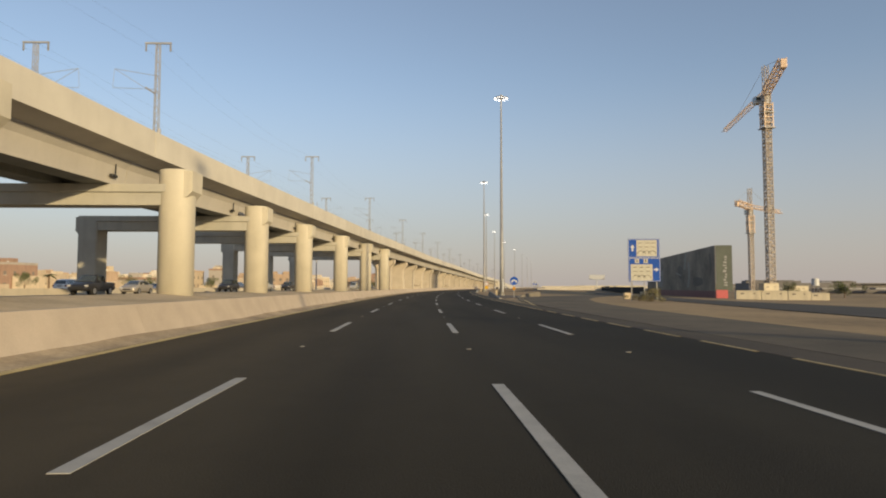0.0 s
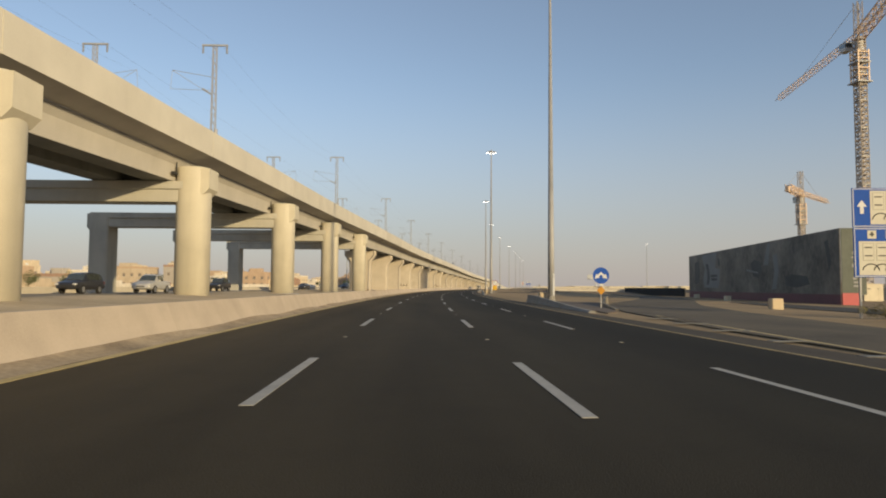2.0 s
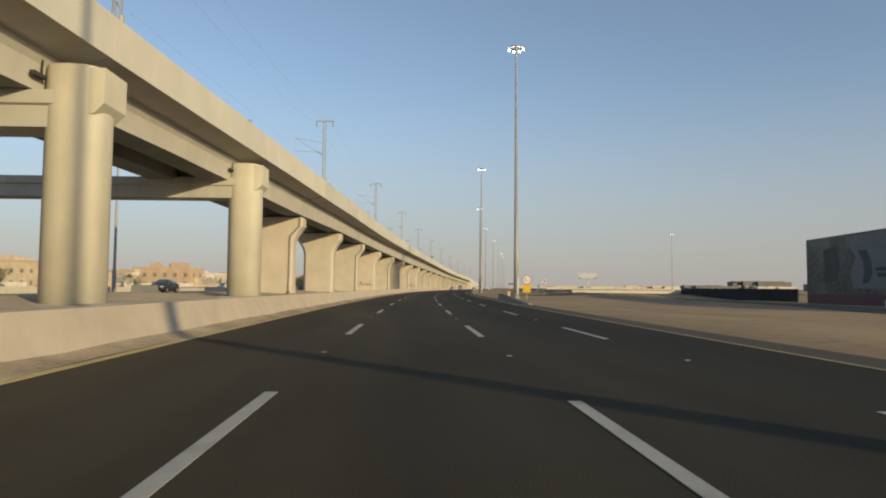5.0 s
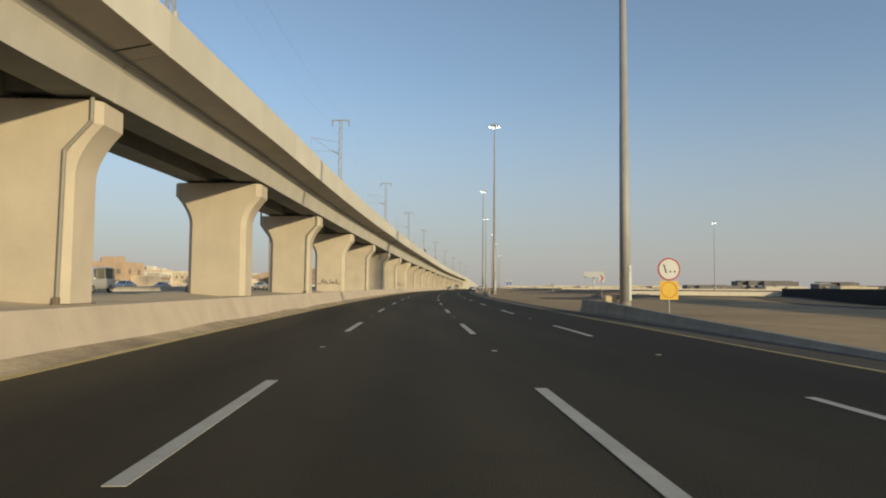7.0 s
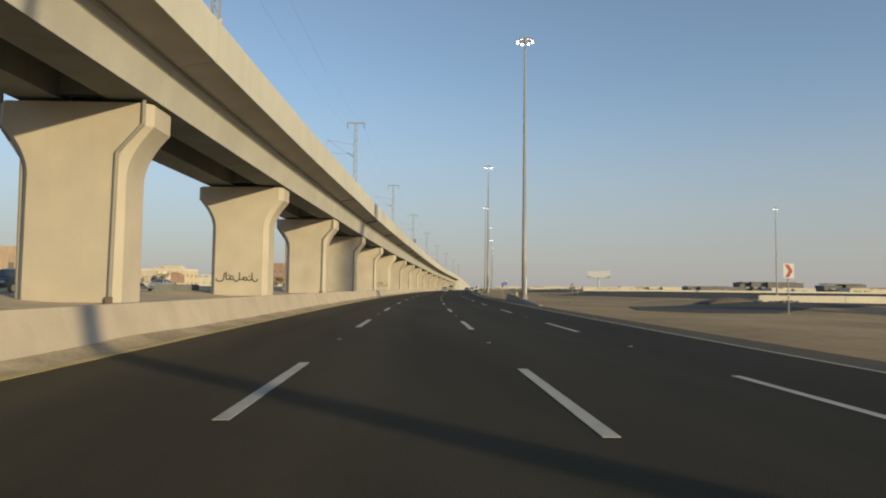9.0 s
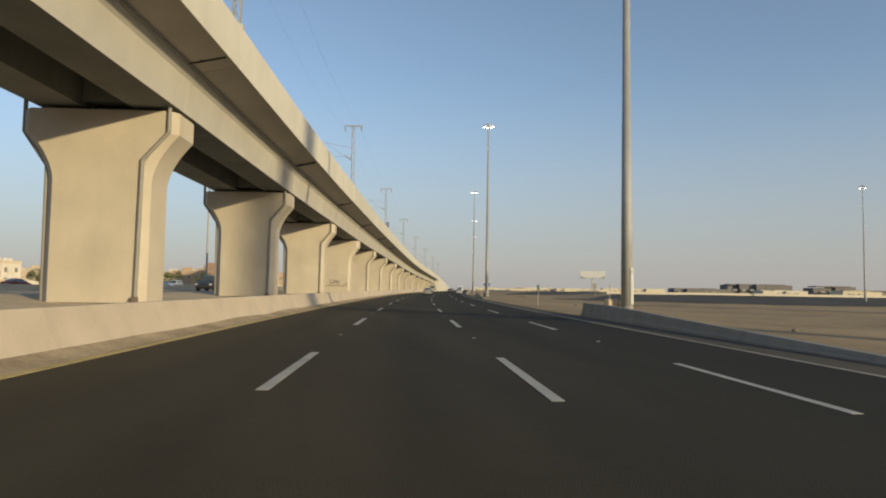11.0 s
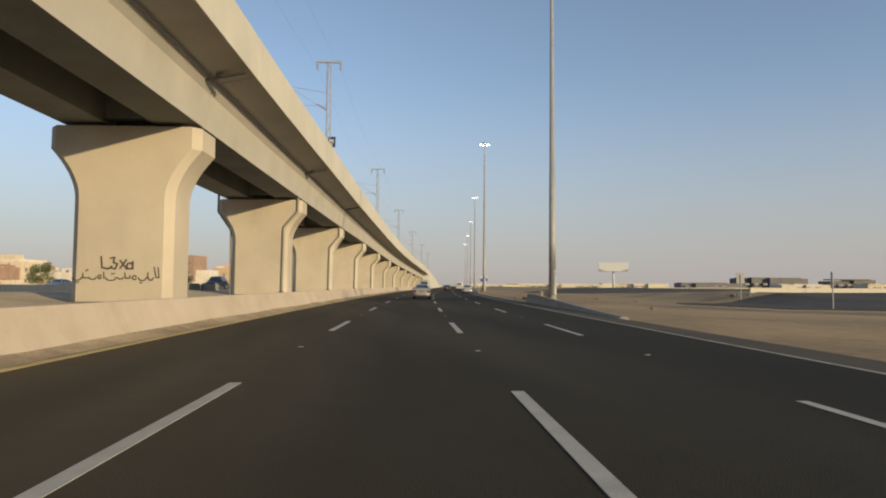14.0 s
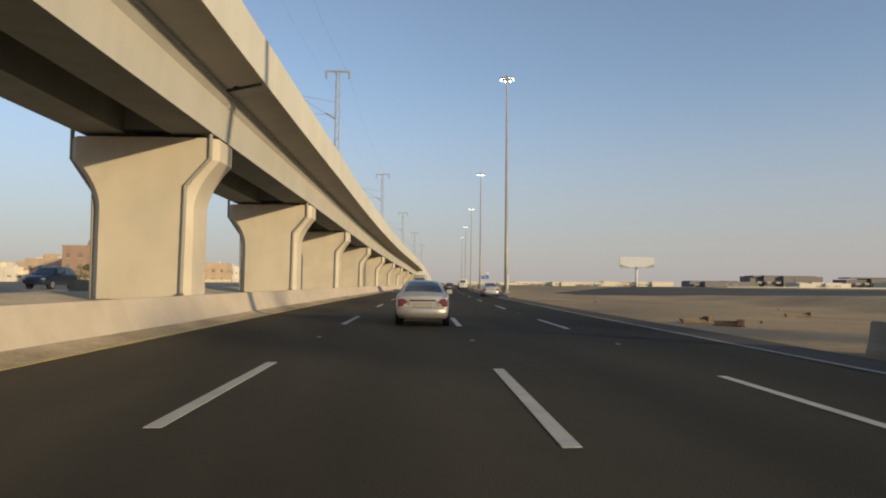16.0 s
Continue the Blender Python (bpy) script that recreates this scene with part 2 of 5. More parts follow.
PLASTIC = mat("black_plastic", (0.02, 0.02, 0.02), 0.6, 0.1)
TAIL = paint("tail_light", (0.16, 0.032, 0.034), 0.2, 0.0, 0.6)
PLATE = paint("dusty_plate", (0.40, 0.35, 0.30), 0.6)
HEADLAMP = paint("head_light", (0.7, 0.7, 0.7), 0.1, 0.3, 0.8)
LEAF = mat("leaf", (0.055, 0.075, 0.025), 0.7, 0.35, 1.5, 8.0, 0.0, tint=(0.09, 0.11, 0.035))
DRYLEAF = mat("dry_leaf", (0.160, 0.143, 0.064), 0.8, 0.3, 1.5, 8.0, 0.0)
BARK = mat("bark", (0.16, 0.11, 0.07), 0.9, 0.25, 3.0, 20.0, 0.4)
WINDOW = paint("house_glass", (0.20, 0.17, 0.14), 0.5)
SPRAY = mat("spray_paint", (0.07, 0.06, 0.05), 0.8, 0.3, 4.0, 20.0, 0.0)
STONE = mat("rubble", (0.208, 0.176, 0.137), 0.95, 0.3, 2.0, 14.0, 0.5)
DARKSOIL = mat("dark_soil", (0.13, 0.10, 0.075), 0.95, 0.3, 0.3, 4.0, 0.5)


# ---- mesh helpers ----
def thing(name, m, label="", category="", group="", kind=""):
    ob = new(name)
    ob.empty_display_size = 0.3
    ob.matrix_world = m
    return tagged(ob, label, category, group, kind)


def mesh_of(name, bm, material, smooth=False):
    bmesh.ops.recalc_face_normals(bm, faces=bm.faces)
    me = bpy.data.meshes.new(name)
    bm.to_mesh(me)
    bm.free()
    if material:
        me.materials.append(material)
    if smooth:
        for p in me.polygons:
            p.use_smooth = True
    return me


def part(name, bm, material, parent=None, label="", smooth=False, kind=""):
    ob = new(name, mesh_of(name, bm, material, smooth))
    if parent is not None:
        ob.parent = parent
    return tagged(ob, label, kind=kind)


def BM():
    return bmesh.new()


def box(bm, c, size, bevel=0.0, m=None):
    r = bmesh.ops.create_cube(bm, size=1.0, matrix=(m or Matrix()) @ Matrix.Translation(c) @ Matrix.Diagonal((*size, 1)))
    if bevel:
        es = list({e for v in r["verts"] for e in v.link_edges})
        bmesh.ops.bevel(bm, geom=es, offset=bevel, segments=1, affect="EDGES")
    return bm


def tube(bm, p, q, r0, r1=None, n=8, caps=True):
    p, q = Vector(p), Vector(q)
    w = q - p
    if w.length < 1e-6:
        return bm
    m = Matrix.Translation((p + q) / 2) @ w.to_track_quat("Z", "Y").to_matrix().to_4x4()
    bmesh.ops.create_cone(bm, cap_ends=caps, segments=n, radius1=r0, radius2=r0 if r1 is None else r1, depth=w.length, matrix=m)
    return bm


def pipe(bm, pts, r, n=8):
    for a, b in zip(pts, pts[1:]):
        tube(bm, a, b, r, n=n)
    for a in pts[1:-1]:
        bmesh.ops.create_icosphere(bm, subdivisions=1, radius=r * 1.02, matrix=Matrix.Translation(a))
    return bm


def loft(bm, rings, closed=True, caps=True):
    vs = [[bm.verts.new(p) for p in ring] for ring in rings]
    n = len(rings[0])
    for a, b in zip(vs, vs[1:]):
        for i in range(n if closed else n - 1):
            j = (i + 1) % n
            bm.faces.new((a[i], a[j], b[j], b[i]))
    if caps and closed:
        bm.faces.new(vs[0][::-1])
        bm.faces.new(vs[-1])
    return bm


def sweep(bm, profile, s0, s1, step=5.0, off=None, lift=None, scale_z=None):
    """A section (d, z) carried along the road from s0 to s1."""
    n = max(1, int(math.ceil(abs(s1 - s0) / step)))
    rings = []
    for i in range(n + 1):
        s = s0 + (s1 - s0) * i / n
        o, h, k = (off(s) if off else 0.0), (lift(s) if lift else 0.0), (scale_z(s) if scale_z else 1.0)
        rings.append([W(s, o + d, h + z * k) for d, z in profile])
    return loft(bm, rings)


def strip(bm, line0, line1, z, n=None):
    """A flat ribbon between two lists of (s, d)."""
    a = [bm.verts.new(W(s, d, z)) for s, d in line0]
    b = [bm.verts.new(W(s, d, z)) for s, d in line1]
    for i in range(len(a) - 1):
        bm.faces.new((a[i], a[i + 1], b[i + 1], b[i]))
    return bm


# ---- ground ----
GROUND_Z = table((-90, 0.35), (-60, 0.40), (-35, 0.44), (-34, 0.45), (-18, 0.45), (-9, 0.43), (-7.2, 0.40), (-7.0, -0.06), (8.2, -0.06), (8.75, -0.05), (9.6, -0.03), (12, -0.03),
                 (16, -0.18), (24, -0.30), (40, -0.55), (60, -0.85), (140, -0.9))


RISES = [(table((226, 0), (244, 1), (250, 1), (285, 0)), table((23, 0), (28, 1), (55, 1), (62, 0)), 0.22),
         (table((334, 0), (361, 1), (368, 1), (440, 0)), table((31, 0), (37, 1), (125, 1), (140, 0)), 0.78),
         (table((412, 0), (455, 1), (475, 1), (640, 0.5), (700, 0)), table((19, 0), (32, 1), (125, 1), (140, 0)), 0.92)]


def ground_z(s, d):
    z = GROUND_Z(d)
    for knots_s, knots_d, top in RISES:
        w = knots_s(s) * knots_d(d)
        z = z * (1 - w) + top * w
    if d > 9 or d < -7.5:
        w = min(1.0, abs(d - 9) / 6) if d > 9 else min(1.0, (-7.5 - d) / 4)
        if 9 < d < 62 and s < 260:
            w *= 0.0 if s < 130 else 0.25
        z += w * (0.10 * noise.noise((s * 0.06, d * 0.10, 1.7)) + 0.05 * noise.noise((s * 0.3, d * 0.3, 4.1)))
    return z


GRID_D = [-90, -75, -60, -48, -40, -35, -34, -30, -24, -18, -15, -13, -11, -9, -8, -7.2, -7.0, -3, 3, 8.2, 8.75, 9.2, 9.8, 10.6, 11.6, 13, 15, 17, 20, 22, 24, 26.5, 29, 32, 35, 38, 42, 46, 50, 55, 60, 66, 72, 79, 86, 95, 104, 122, 140]
GRID_S = [float(v) for v in np.arange(-60, 700.1, 4)]
GRID_Z = np.array([[ground_z(s, d) for d in GRID_D] for s in GRID_S])


def sheet_z(s, d):
    """The ground's height on its own grid."""
    i = int(np.clip((s + 60) / 4, 0, len(GRID_S) - 2))
    u = (s - GRID_S[i]) / 4
    return float((1 - u) * np.interp(d, GRID_D, GRID_Z[i]) + u * np.interp(d, GRID_D, GRID_Z[i + 1]))


def build_ground():
    ds, ss = GRID_D, GRID_S
    bm = BM()
    g = [[bm.verts.new(W(s, d, z)) for d, z in zip(ds, row)] for s, row in zip(ss, GRID_Z)]
    for i in range(len(ss) - 1):
        for j in range(len(ds) - 1):
            bm.faces.new((g[i][j], g[i][j + 1], g[i + 1][j + 1], g[i + 1][j]))
    rim = [g[0][j] for j in range(len(ds))] + [g[i][-1] for i in range(1, len(ss))] + [g[-1][j] for j in range(len(ds) - 2, -1, -1)] + [g[i][0] for i in range(len(ss) - 2, 0, -1)]
    mid = W(320, 20)
    mids, outs = [], []
    for v in rim:
        w = Vector((v.co.x - mid.x, v.co.y - mid.y, 0)).normalized()
        mids.append(bm.verts.new(mid + w * 900 + Vector((0, 0, -0.6))))
        outs.append(bm.verts.new(mid + w * 4600 + Vector((0, 0, -0.6))))
    n = len(rim)
    for i in range(n):
        j = (i + 1) % n
        bm.faces.new((rim[i], rim[j], mids[j], mids[i]))
        bm.faces.new((mids[i], mids[j], outs[j], outs[i]))
    ob = part("ground", bm, SAND, None, smooth=True)
    tagged(ob, "flat tan desert sand reaching the hazy horizon", "ground", kind="structure")


build_ground()

# ---- carriageway ----
road = thing("road", Matrix(), "dark grey asphalt motorway carriageway with four marked lanes", "road", kind="structure")
SECTION = [(-7.05, -0.5), (-7.05, 0.0), (8.55, 0.0), (8.75, -0.06), (8.75, -0.5)]
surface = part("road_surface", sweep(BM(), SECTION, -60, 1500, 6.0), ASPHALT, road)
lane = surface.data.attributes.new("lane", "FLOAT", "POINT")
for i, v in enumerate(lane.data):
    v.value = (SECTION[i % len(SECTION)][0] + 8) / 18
LINES = {"left": -1.94, "right": 1.60, "outer": 4.70}
DASH, PERIOD, FIRST = 4.7, 14.367, 11.62


def dash_mesh(length, width):
    return mesh_of("lane_dash", box(BM(), (0, 0, 0.005), (width, length, 0.006)), WHITE_LINE)


DASHES = {k: dash_mesh(DASH, w) for k, w in (("left", 0.16), ("right", 0.16), ("outer", 0.14))}
STUD_PAINT = mat("dusty_stud", (0.192, 0.185, 0.165), 0.7, 0.2)
STUD = mesh_of("road_stud", box(BM(), (0, 0, 0.009), (0.10, 0.08, 0.016), 0.004), STUD_PAINT)
for key, d in LINES.items():
    for i in range(-3, 42):
        s = FIRST - DASH / 2 + i * PERIOD + (0.0 if key == "left" else -0.7 if key == "right" else -1.4)
        ob = new("lane_dash", DASHES[key])
        ob.parent, ob.matrix_world = road, place(s, d)
        ob = new("road_stud", STUD)
        ob.parent, ob.matrix_world = road, place(s + PERIOD / 2, d)
part("edge_line", sweep(BM(), [(-5.70, 0.0), (-5.70, 0.006), (-5.50, 0.006), (-5.50, 0.0)], -60, 900, 6.0), YELLOW_LINE, road, "worn yellow left edge line")
EDGE_PROFILE = [(7.31, 0.0), (7.31, 0.006), (7.42, 0.006), (7.42, 0.0)]
for i in range(-18, 6):
    part("edge_dash", sweep(BM(), EDGE_PROFILE, 15.2 + i * 3.93, 17.8 + i * 3.93, 3.0), WORN_YELLOW, road, "broken yellow line beside the exit lane")
part("edge_line", sweep(BM(), EDGE_PROFILE, 38.5, 188, 6.0), WORN_YELLOW, road, "worn yellow right edge line")
part("edge_line", sweep(BM(), EDGE_PROFILE, 188, 900, 6.0), mat("faded_road_paint", (0.33, 0.30, 0.24), 0.8, 0.2, 2.0, 30.0, 0.1, stain=0.3), road, "faded pale right edge line")

SHOULDER = mat("dusty_shoulder", (0.037, 0.029, 0.020), 0.95, 0.25, 0.5, 30.0, 0.3, tint=(0.060, 0.046, 0.031), stain=0.2, streak=(1.0, 0.15, 1.0))
part("shoulder", sweep(BM(), [(7.42, -0.1), (7.42, 0.004), (8.50, 0.004), (8.50, -0.1)], -60, 900, 4.0), SHOULDER, road, "dusty brown paved shoulder")

# ---- exit ramp, loop roads, second carriageway ----
ramp = thing("exit_ramp", Matrix(), "dusty brown asphalt exit ramp leaving the motorway", "road", kind="structure")
RAMP_L = [(-40, 8.6), (0, 8.6), (22, 8.6), (45, 8.7), (62, 9.4), (78, 11.0), (90, 13.2), (105, 17.8), (125, 25.5), (150, 34), (180, 42), (215, 46), (260, 47)]
RAMP_R = [(-40, 12.8), (0, 12.9), (22, 13.2), (40, 14.2), (54, 15.6), (66, 17.2), (84, 20.6), (104, 26.0), (122, 32.5), (146, 41.5), (178, 50), (214, 54), (260, 55)]


def fine(line, step=4.0):
    out = []
    for (a, b), (c, d) in zip(line, line[1:]):
        n = max(1, int(abs(c - a) / step))
        out += [(a + (c - a) * i / n, b + (d - b) * i / n) for i in range(n)]
    return out + [line[-1]]


def ribbon(bm, left, right, thick=0.4, across=1):
    n = 90

    def at(line, u):
        return float(np.interp(u, np.linspace(0, 1, len(line)), [p[0] for p in line])), float(np.interp(u, np.linspace(0, 1, len(line)), [p[1] for p in line]))
    rings = []
    for i in range(n + 1):
        l, r = at(left, i / n), at(right, i / n)
        row = [(l[0] + (r[0] - l[0]) * k / across, l[1] + (r[1] - l[1]) * k / across) for k in range(across + 1)]
        zs = [sheet_z(*p) + 0.05 for p in row]
        rings.append([W(*p, z) for p, z in zip(row, zs)] + [W(*p, z - thick) for p, z in zip(row[::-1], zs[::-1])])
    return loft(bm, rings)


part("ramp_surface", ribbon(BM(), RAMP_L, RAMP_R, 0.4, 6), RAMP, ramp)
svc = thing("service_road", Matrix(), "dark asphalt service road in front of the building site", "road", kind="structure")
part("road_surface", ribbon(BM(), [(-40, 20), (0, 22), (35, 24.3), (67, 28.4), (100, 32.5), (130, 40)], [(-40, 44), (0, 46), (35, 45), (61, 42), (95, 40.5), (132, 44.5)], 0.4, 8), LOOPROAD, svc)
part("gore_line", ribbon(BM(), [(40, 7.75), (53, 8.9), (66, 10.2), (73, 10.87)], [(40, 7.90), (53, 9.05), (66, 10.35), (73, 11.0)], 0.3), YELLOW_LINE, ramp, "yellow line along the gore")
for s, d, w in ((55.1, 8.72, 0.62), (58.6, 8.98, 0.9), (62.4, 9.42, 1.15), (66.2, 9.75, 1.2), (70.0, 10.1, 1.2)):
    ob = part("gore_stripe", box(BM(), (0, 0, 0), (w, 0.30, 0.012)), STUD_PAINT, ramp, "faded white gore stripe")
    ob.matrix_world = place(s, d, sheet_z(s, d) + 0.058)
loop = thing("loop_road", Matrix(), "dark asphalt loop road crossing the sand", "road", kind="structure")
part("loop_surface", ribbon(BM(), [(350, 24.0), (357, 33), (361, 46), (361, 85), (361, 124)], [(347, 23.4), (338, 28), (335.5, 35), (337, 60), (338, 124)], 0.4, 12), LOOPROAD, loop)
part("loop_surface", ribbon(BM(), [(241, 17), (247, 22), (249, 28), (246, 33), (243.5, 42), (243, 60)], [(231, 14.5), (229.5, 19), (231, 24), (237, 30), (241, 38), (241.5, 60)], 0.4, 8), LOOPROAD, loop)
part("loop_surface", ribbon(BM(), [(440, 21), (456, 40), (460, 80), (460, 124)], [(424, 21), (418, 40), (414, 80), (410, 124)], 0.4, 4), LOOPROAD, loop)
streak = part("soil_streak", ribbon(BM(), [(309, 20.5), (306, 28), (304, 42), (303, 62)], [(307, 20), (299, 24), (295, 40), (293, 62)], 0.3, 8), mat("damp_soil", (0.150, 0.110, 0.068), 0.95, 0.3, 0.25, 4.0, 0.5, tint=(0.21, 0.15, 0.088)), None)
tagged(streak, "dark brown band across the sand", "ground", kind="structure")
far_road = thing("opposite_carriageway", Matrix(), "dusty asphalt carriageway behind the viaduct piers", "road", kind="structure")
part("road_surface", sweep(BM(), [(-33.0, -0.2), (-33.0, 0.53), (-19.2, 0.53), (-19.2, -0.2)], -60, 900, 8.0), FARROAD, far_road)
part("edge_line", sweep(BM(), [(-19.9, 0.53), (-19.9, 0.537), (-19.75, 0.537), (-19.75, 0.53)], -60, 900, 8.0), YELLOW_LINE, far_road)
part("parapet", sweep(BM(), [(-36.3, 0.2), (-36.2, 1.1), (-35.9, 1.1), (-35.8, 0.2)], -60, 900, 8.0), WHITEWALL, far_road, "low pale parapet along the far verge")

# ---- concrete barrier along the median, cast in lengths ----
median = thing("median_barrier", Matrix(), "sand-stained cast concrete safety barrier along the median", "barrier", kind="structure")
JERSEY = [(-7.12, -0.1), (-7.12, 0.10), (-6.98, 0.36), (-6.86, 0.84), (-6.66, 0.84), (-6.47, 0.36), (-6.335, 0.08), (-6.30, -0.1)]
LENGTH = 8.2
for i in range(70):
    s0 = -30 + i * LENGTH
    part("barrier_length", sweep(BM(), JERSEY, s0, s0 + LENGTH - 0.008, 8.2), BARRIER, median)
part("barrier_run", sweep(BM(), JERSEY, -30 + 70 * LENGTH, 1100, 8.2), BARRIER, median)
DRIFT = mat("drift_sand", (0.31, 0.235, 0.148), 0.95, 0.3, 0.5, 10.0, 0.5, tint=(0.41, 0.32, 0.205), stain=0.2)
part("sand_drift", sweep(BM(), [(-6.46, -0.02), (-6.34, 0.14), (-6.12, 0.07), (-5.92, 0.025), (-5.74, 0.004), (-5.72, -0.02)], -40, 700, 2.0, off=lambda s: 0.14 * noise.noise((s * 0.15, 0, 3)) + 0.06 * noise.noise((s * 0.6, 5, 3)), scale_z=lambda s: 0.8 + 0.5 * noise.noise((s * 0.2, 2, 1))), DRIFT, median, "wind-blown sand at the barrier's foot", kind="stuff")

FILL = mat("pale_fill_sand", (0.44, 0.345, 0.225), 0.95, 0.16, 0.25, 5.0, 0.5, tint=(0.52, 0.415, 0.275), stain=0.12)
bm = BM()
BERM = table((-19.3, 0.0), (-18.4, 0.26), (-17.2, 0.34), (-15.6, 0.2), (-13.5, 0.02), (-8.6, 0.0), (-8.0, 0.10), (-7.2, 0.0))
ds = [-7.15, -7.6, -8.5, -10, -12, -13.5, -14.5, -15.5, -16.5, -17.3, -18.2, -19.3]
rows_ = [[bm.verts.new(W(s, d, sheet_z(s, d) + 0.04 + BERM(d) * (0.8 + 0.5 * noise.noise((s * 0.07, d * 0.2, 9.0))))) for d in ds] for s in np.arange(-60, 700.1, 4)]
for a, b in zip(rows_, rows_[1:]):
    for j in range(len(ds) - 1):
        bm.faces.new((a[j], a[j + 1], b[j + 1], b[j]))
ob = part("median_fill", bm, FILL, None, smooth=True)
tagged(ob, "pale sandy fill between the barrier and the far carriageway", "ground", kind="structure")

# ---- viaduct ----
viaduct = thing("viaduct", Matrix(), "long cream concrete railway viaduct on tall piers", "viaduct")
EDGE = table((-60, -25.6), (0, -21.7), (35, -19.1), (50, -18.2), (67, -16.9), (90, -15.2), (130, -12.7), (160, -10.7), (190, -9.2), (215, -8.5), (256, -7.35), (298, -6.65), (340, -6.15), (380, -5.9), (1200, -5.9))
SOFFIT = table((-60, 7.4), (47, 7.62), (68, 7.72), (90, 7.9), (130, 8.15), (172, 8.45), (192, 8.52), (213, 8.46), (256, 8.18), (296, 7.85), (338, 7.42), (358, 7.2), (380, 6.93), (400, 6.58), (421, 6.1), (442, 5.66), (463, 5.22), (484, 4.83), (504, 4.42), (548, 3.55), (1200, 3.55))
HALF = 4.85


def mid_line(s):
    return EDGE(s) - HALF


PIER0, SPAN = 172.45, 20.74
WING = table((-60, 10.1), (50, 10.40), (100, 10.56), (150, 10.57), (200, 10.46), (260, 10.27), (310, 10.02), (338, 9.70), (360, 9.34), (380, 8.95), (400, 8.5), (421, 8.0), (442, 7.5), (463, 7.05), (484, 6.65), (504, 6.25), (548, 5.38), (1200, 5.38))


def RISE(s):
    """How far the wing's edge lies above its usual 2.24 m over the soffit."""
    return WING(s) - SOFFIT(s) - 2.24


LOW = table((30, 0.45), (68, 0.55), (140, 0.50), (168, 0.0))


def deck_sweep(profile, s0, s1, step=5.2):
    """Like sweep, for points (d, z, share of the deck's extra depth)."""
    n = max(1, int(math.ceil((s1 - s0) / step)))
    rings = []
    for i in range(n + 1):
        s = s0 + (s1 - s0) * i / n
        rings.append([W(s, mid_line(s) + d, SOFFIT(s) + z + k * RISE(s) + (LOW(s) if z < 0.4 else 0.0)) for d, z, k in profile])
    return loft(BM(), rings)


GIRDER = [(-2.76, 0.12), (-0.95, 0.12), (-0.95, 1.55), (0.95, 1.55), (0.95, 0.12), (2.76, 0.12), (2.94, 1.52), (3.30, 1.96), (4.80, 2.30), (4.80, 2.50), (-4.80, 2.50), (-4.80, 2.30), (-3.30, 1.96), (-2.94, 1.52)]
GIRDER = [(d, z, 1.0 if z > 2.2 else 0.85 if z > 1.7 else 0.6 if abs(d) > 2.8 else 0.0) for d, z in GIRDER]
for k in range(-9, 18):
    a, b = PIER0 + k * SPAN, PIER0 + (k + 1) * SPAN
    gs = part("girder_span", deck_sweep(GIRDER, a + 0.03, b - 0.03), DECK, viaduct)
    # Bottom and inner web faces take the darker grey: shade put into colour.
    gs.data.materials.append(SHADE_GREY)
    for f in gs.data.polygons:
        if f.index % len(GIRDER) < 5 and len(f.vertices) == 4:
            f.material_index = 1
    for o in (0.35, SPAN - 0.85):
        part("diaphragm", deck_sweep([(-0.96, 0.30, 0), (0.96, 0.30, 0), (0.96, 1.56, 0), (-0.96, 1.56, 0)], a + o, a + o + 0.5), SHADE_GREY, viaduct)
    for side in (1, -1):
        prof = [(side * 4.805, 2.24, 1), (side * 4.87, 2.24, 1), (side * 4.87, 4.06, 1), (side * 4.65, 4.06, 1), (side * 4.65, 2.51, 1), (side * 4.805, 2.51, 1)]
        part("parapet_panel", deck_sweep(prof, a + 0.035, b - 0.035), FASCIA, viaduct)


ASIDE = table((172, -0.36), (215, -0.32), (276, -0.20), (340, -0.10), (420, -0.12))


def pier_body(H):
    """Shaft and flared head in one cast, with chamfered corners."""
    def ring(w, z, ch):
        t, b = 0.95, 1.32
        return [(-w + ch, -t, z), (w - ch, -t, z), (w, -t + ch, z), (w, b - ch, z), (w - ch, b, z), (-w + ch, b, z), (-w, b - ch, z), (-w, -t + ch, z)]
    flare = min(2.0, H * 0.42)
    rings = [ring(2.0, 0.0, 0.32), ring(2.0, H - flare - 0.9, 0.32)]
    for i in range(1, 15):
        u = i / 14
        rings.append(ring(2.0 + 1.02 * u ** 1.8, H - flare - 0.9 + flare * u, 0.32))
    rings += [ring(3.02, H - 0.06, 0.32), ring(2.97, H, 0.32)]
    return loft(BM(), rings)


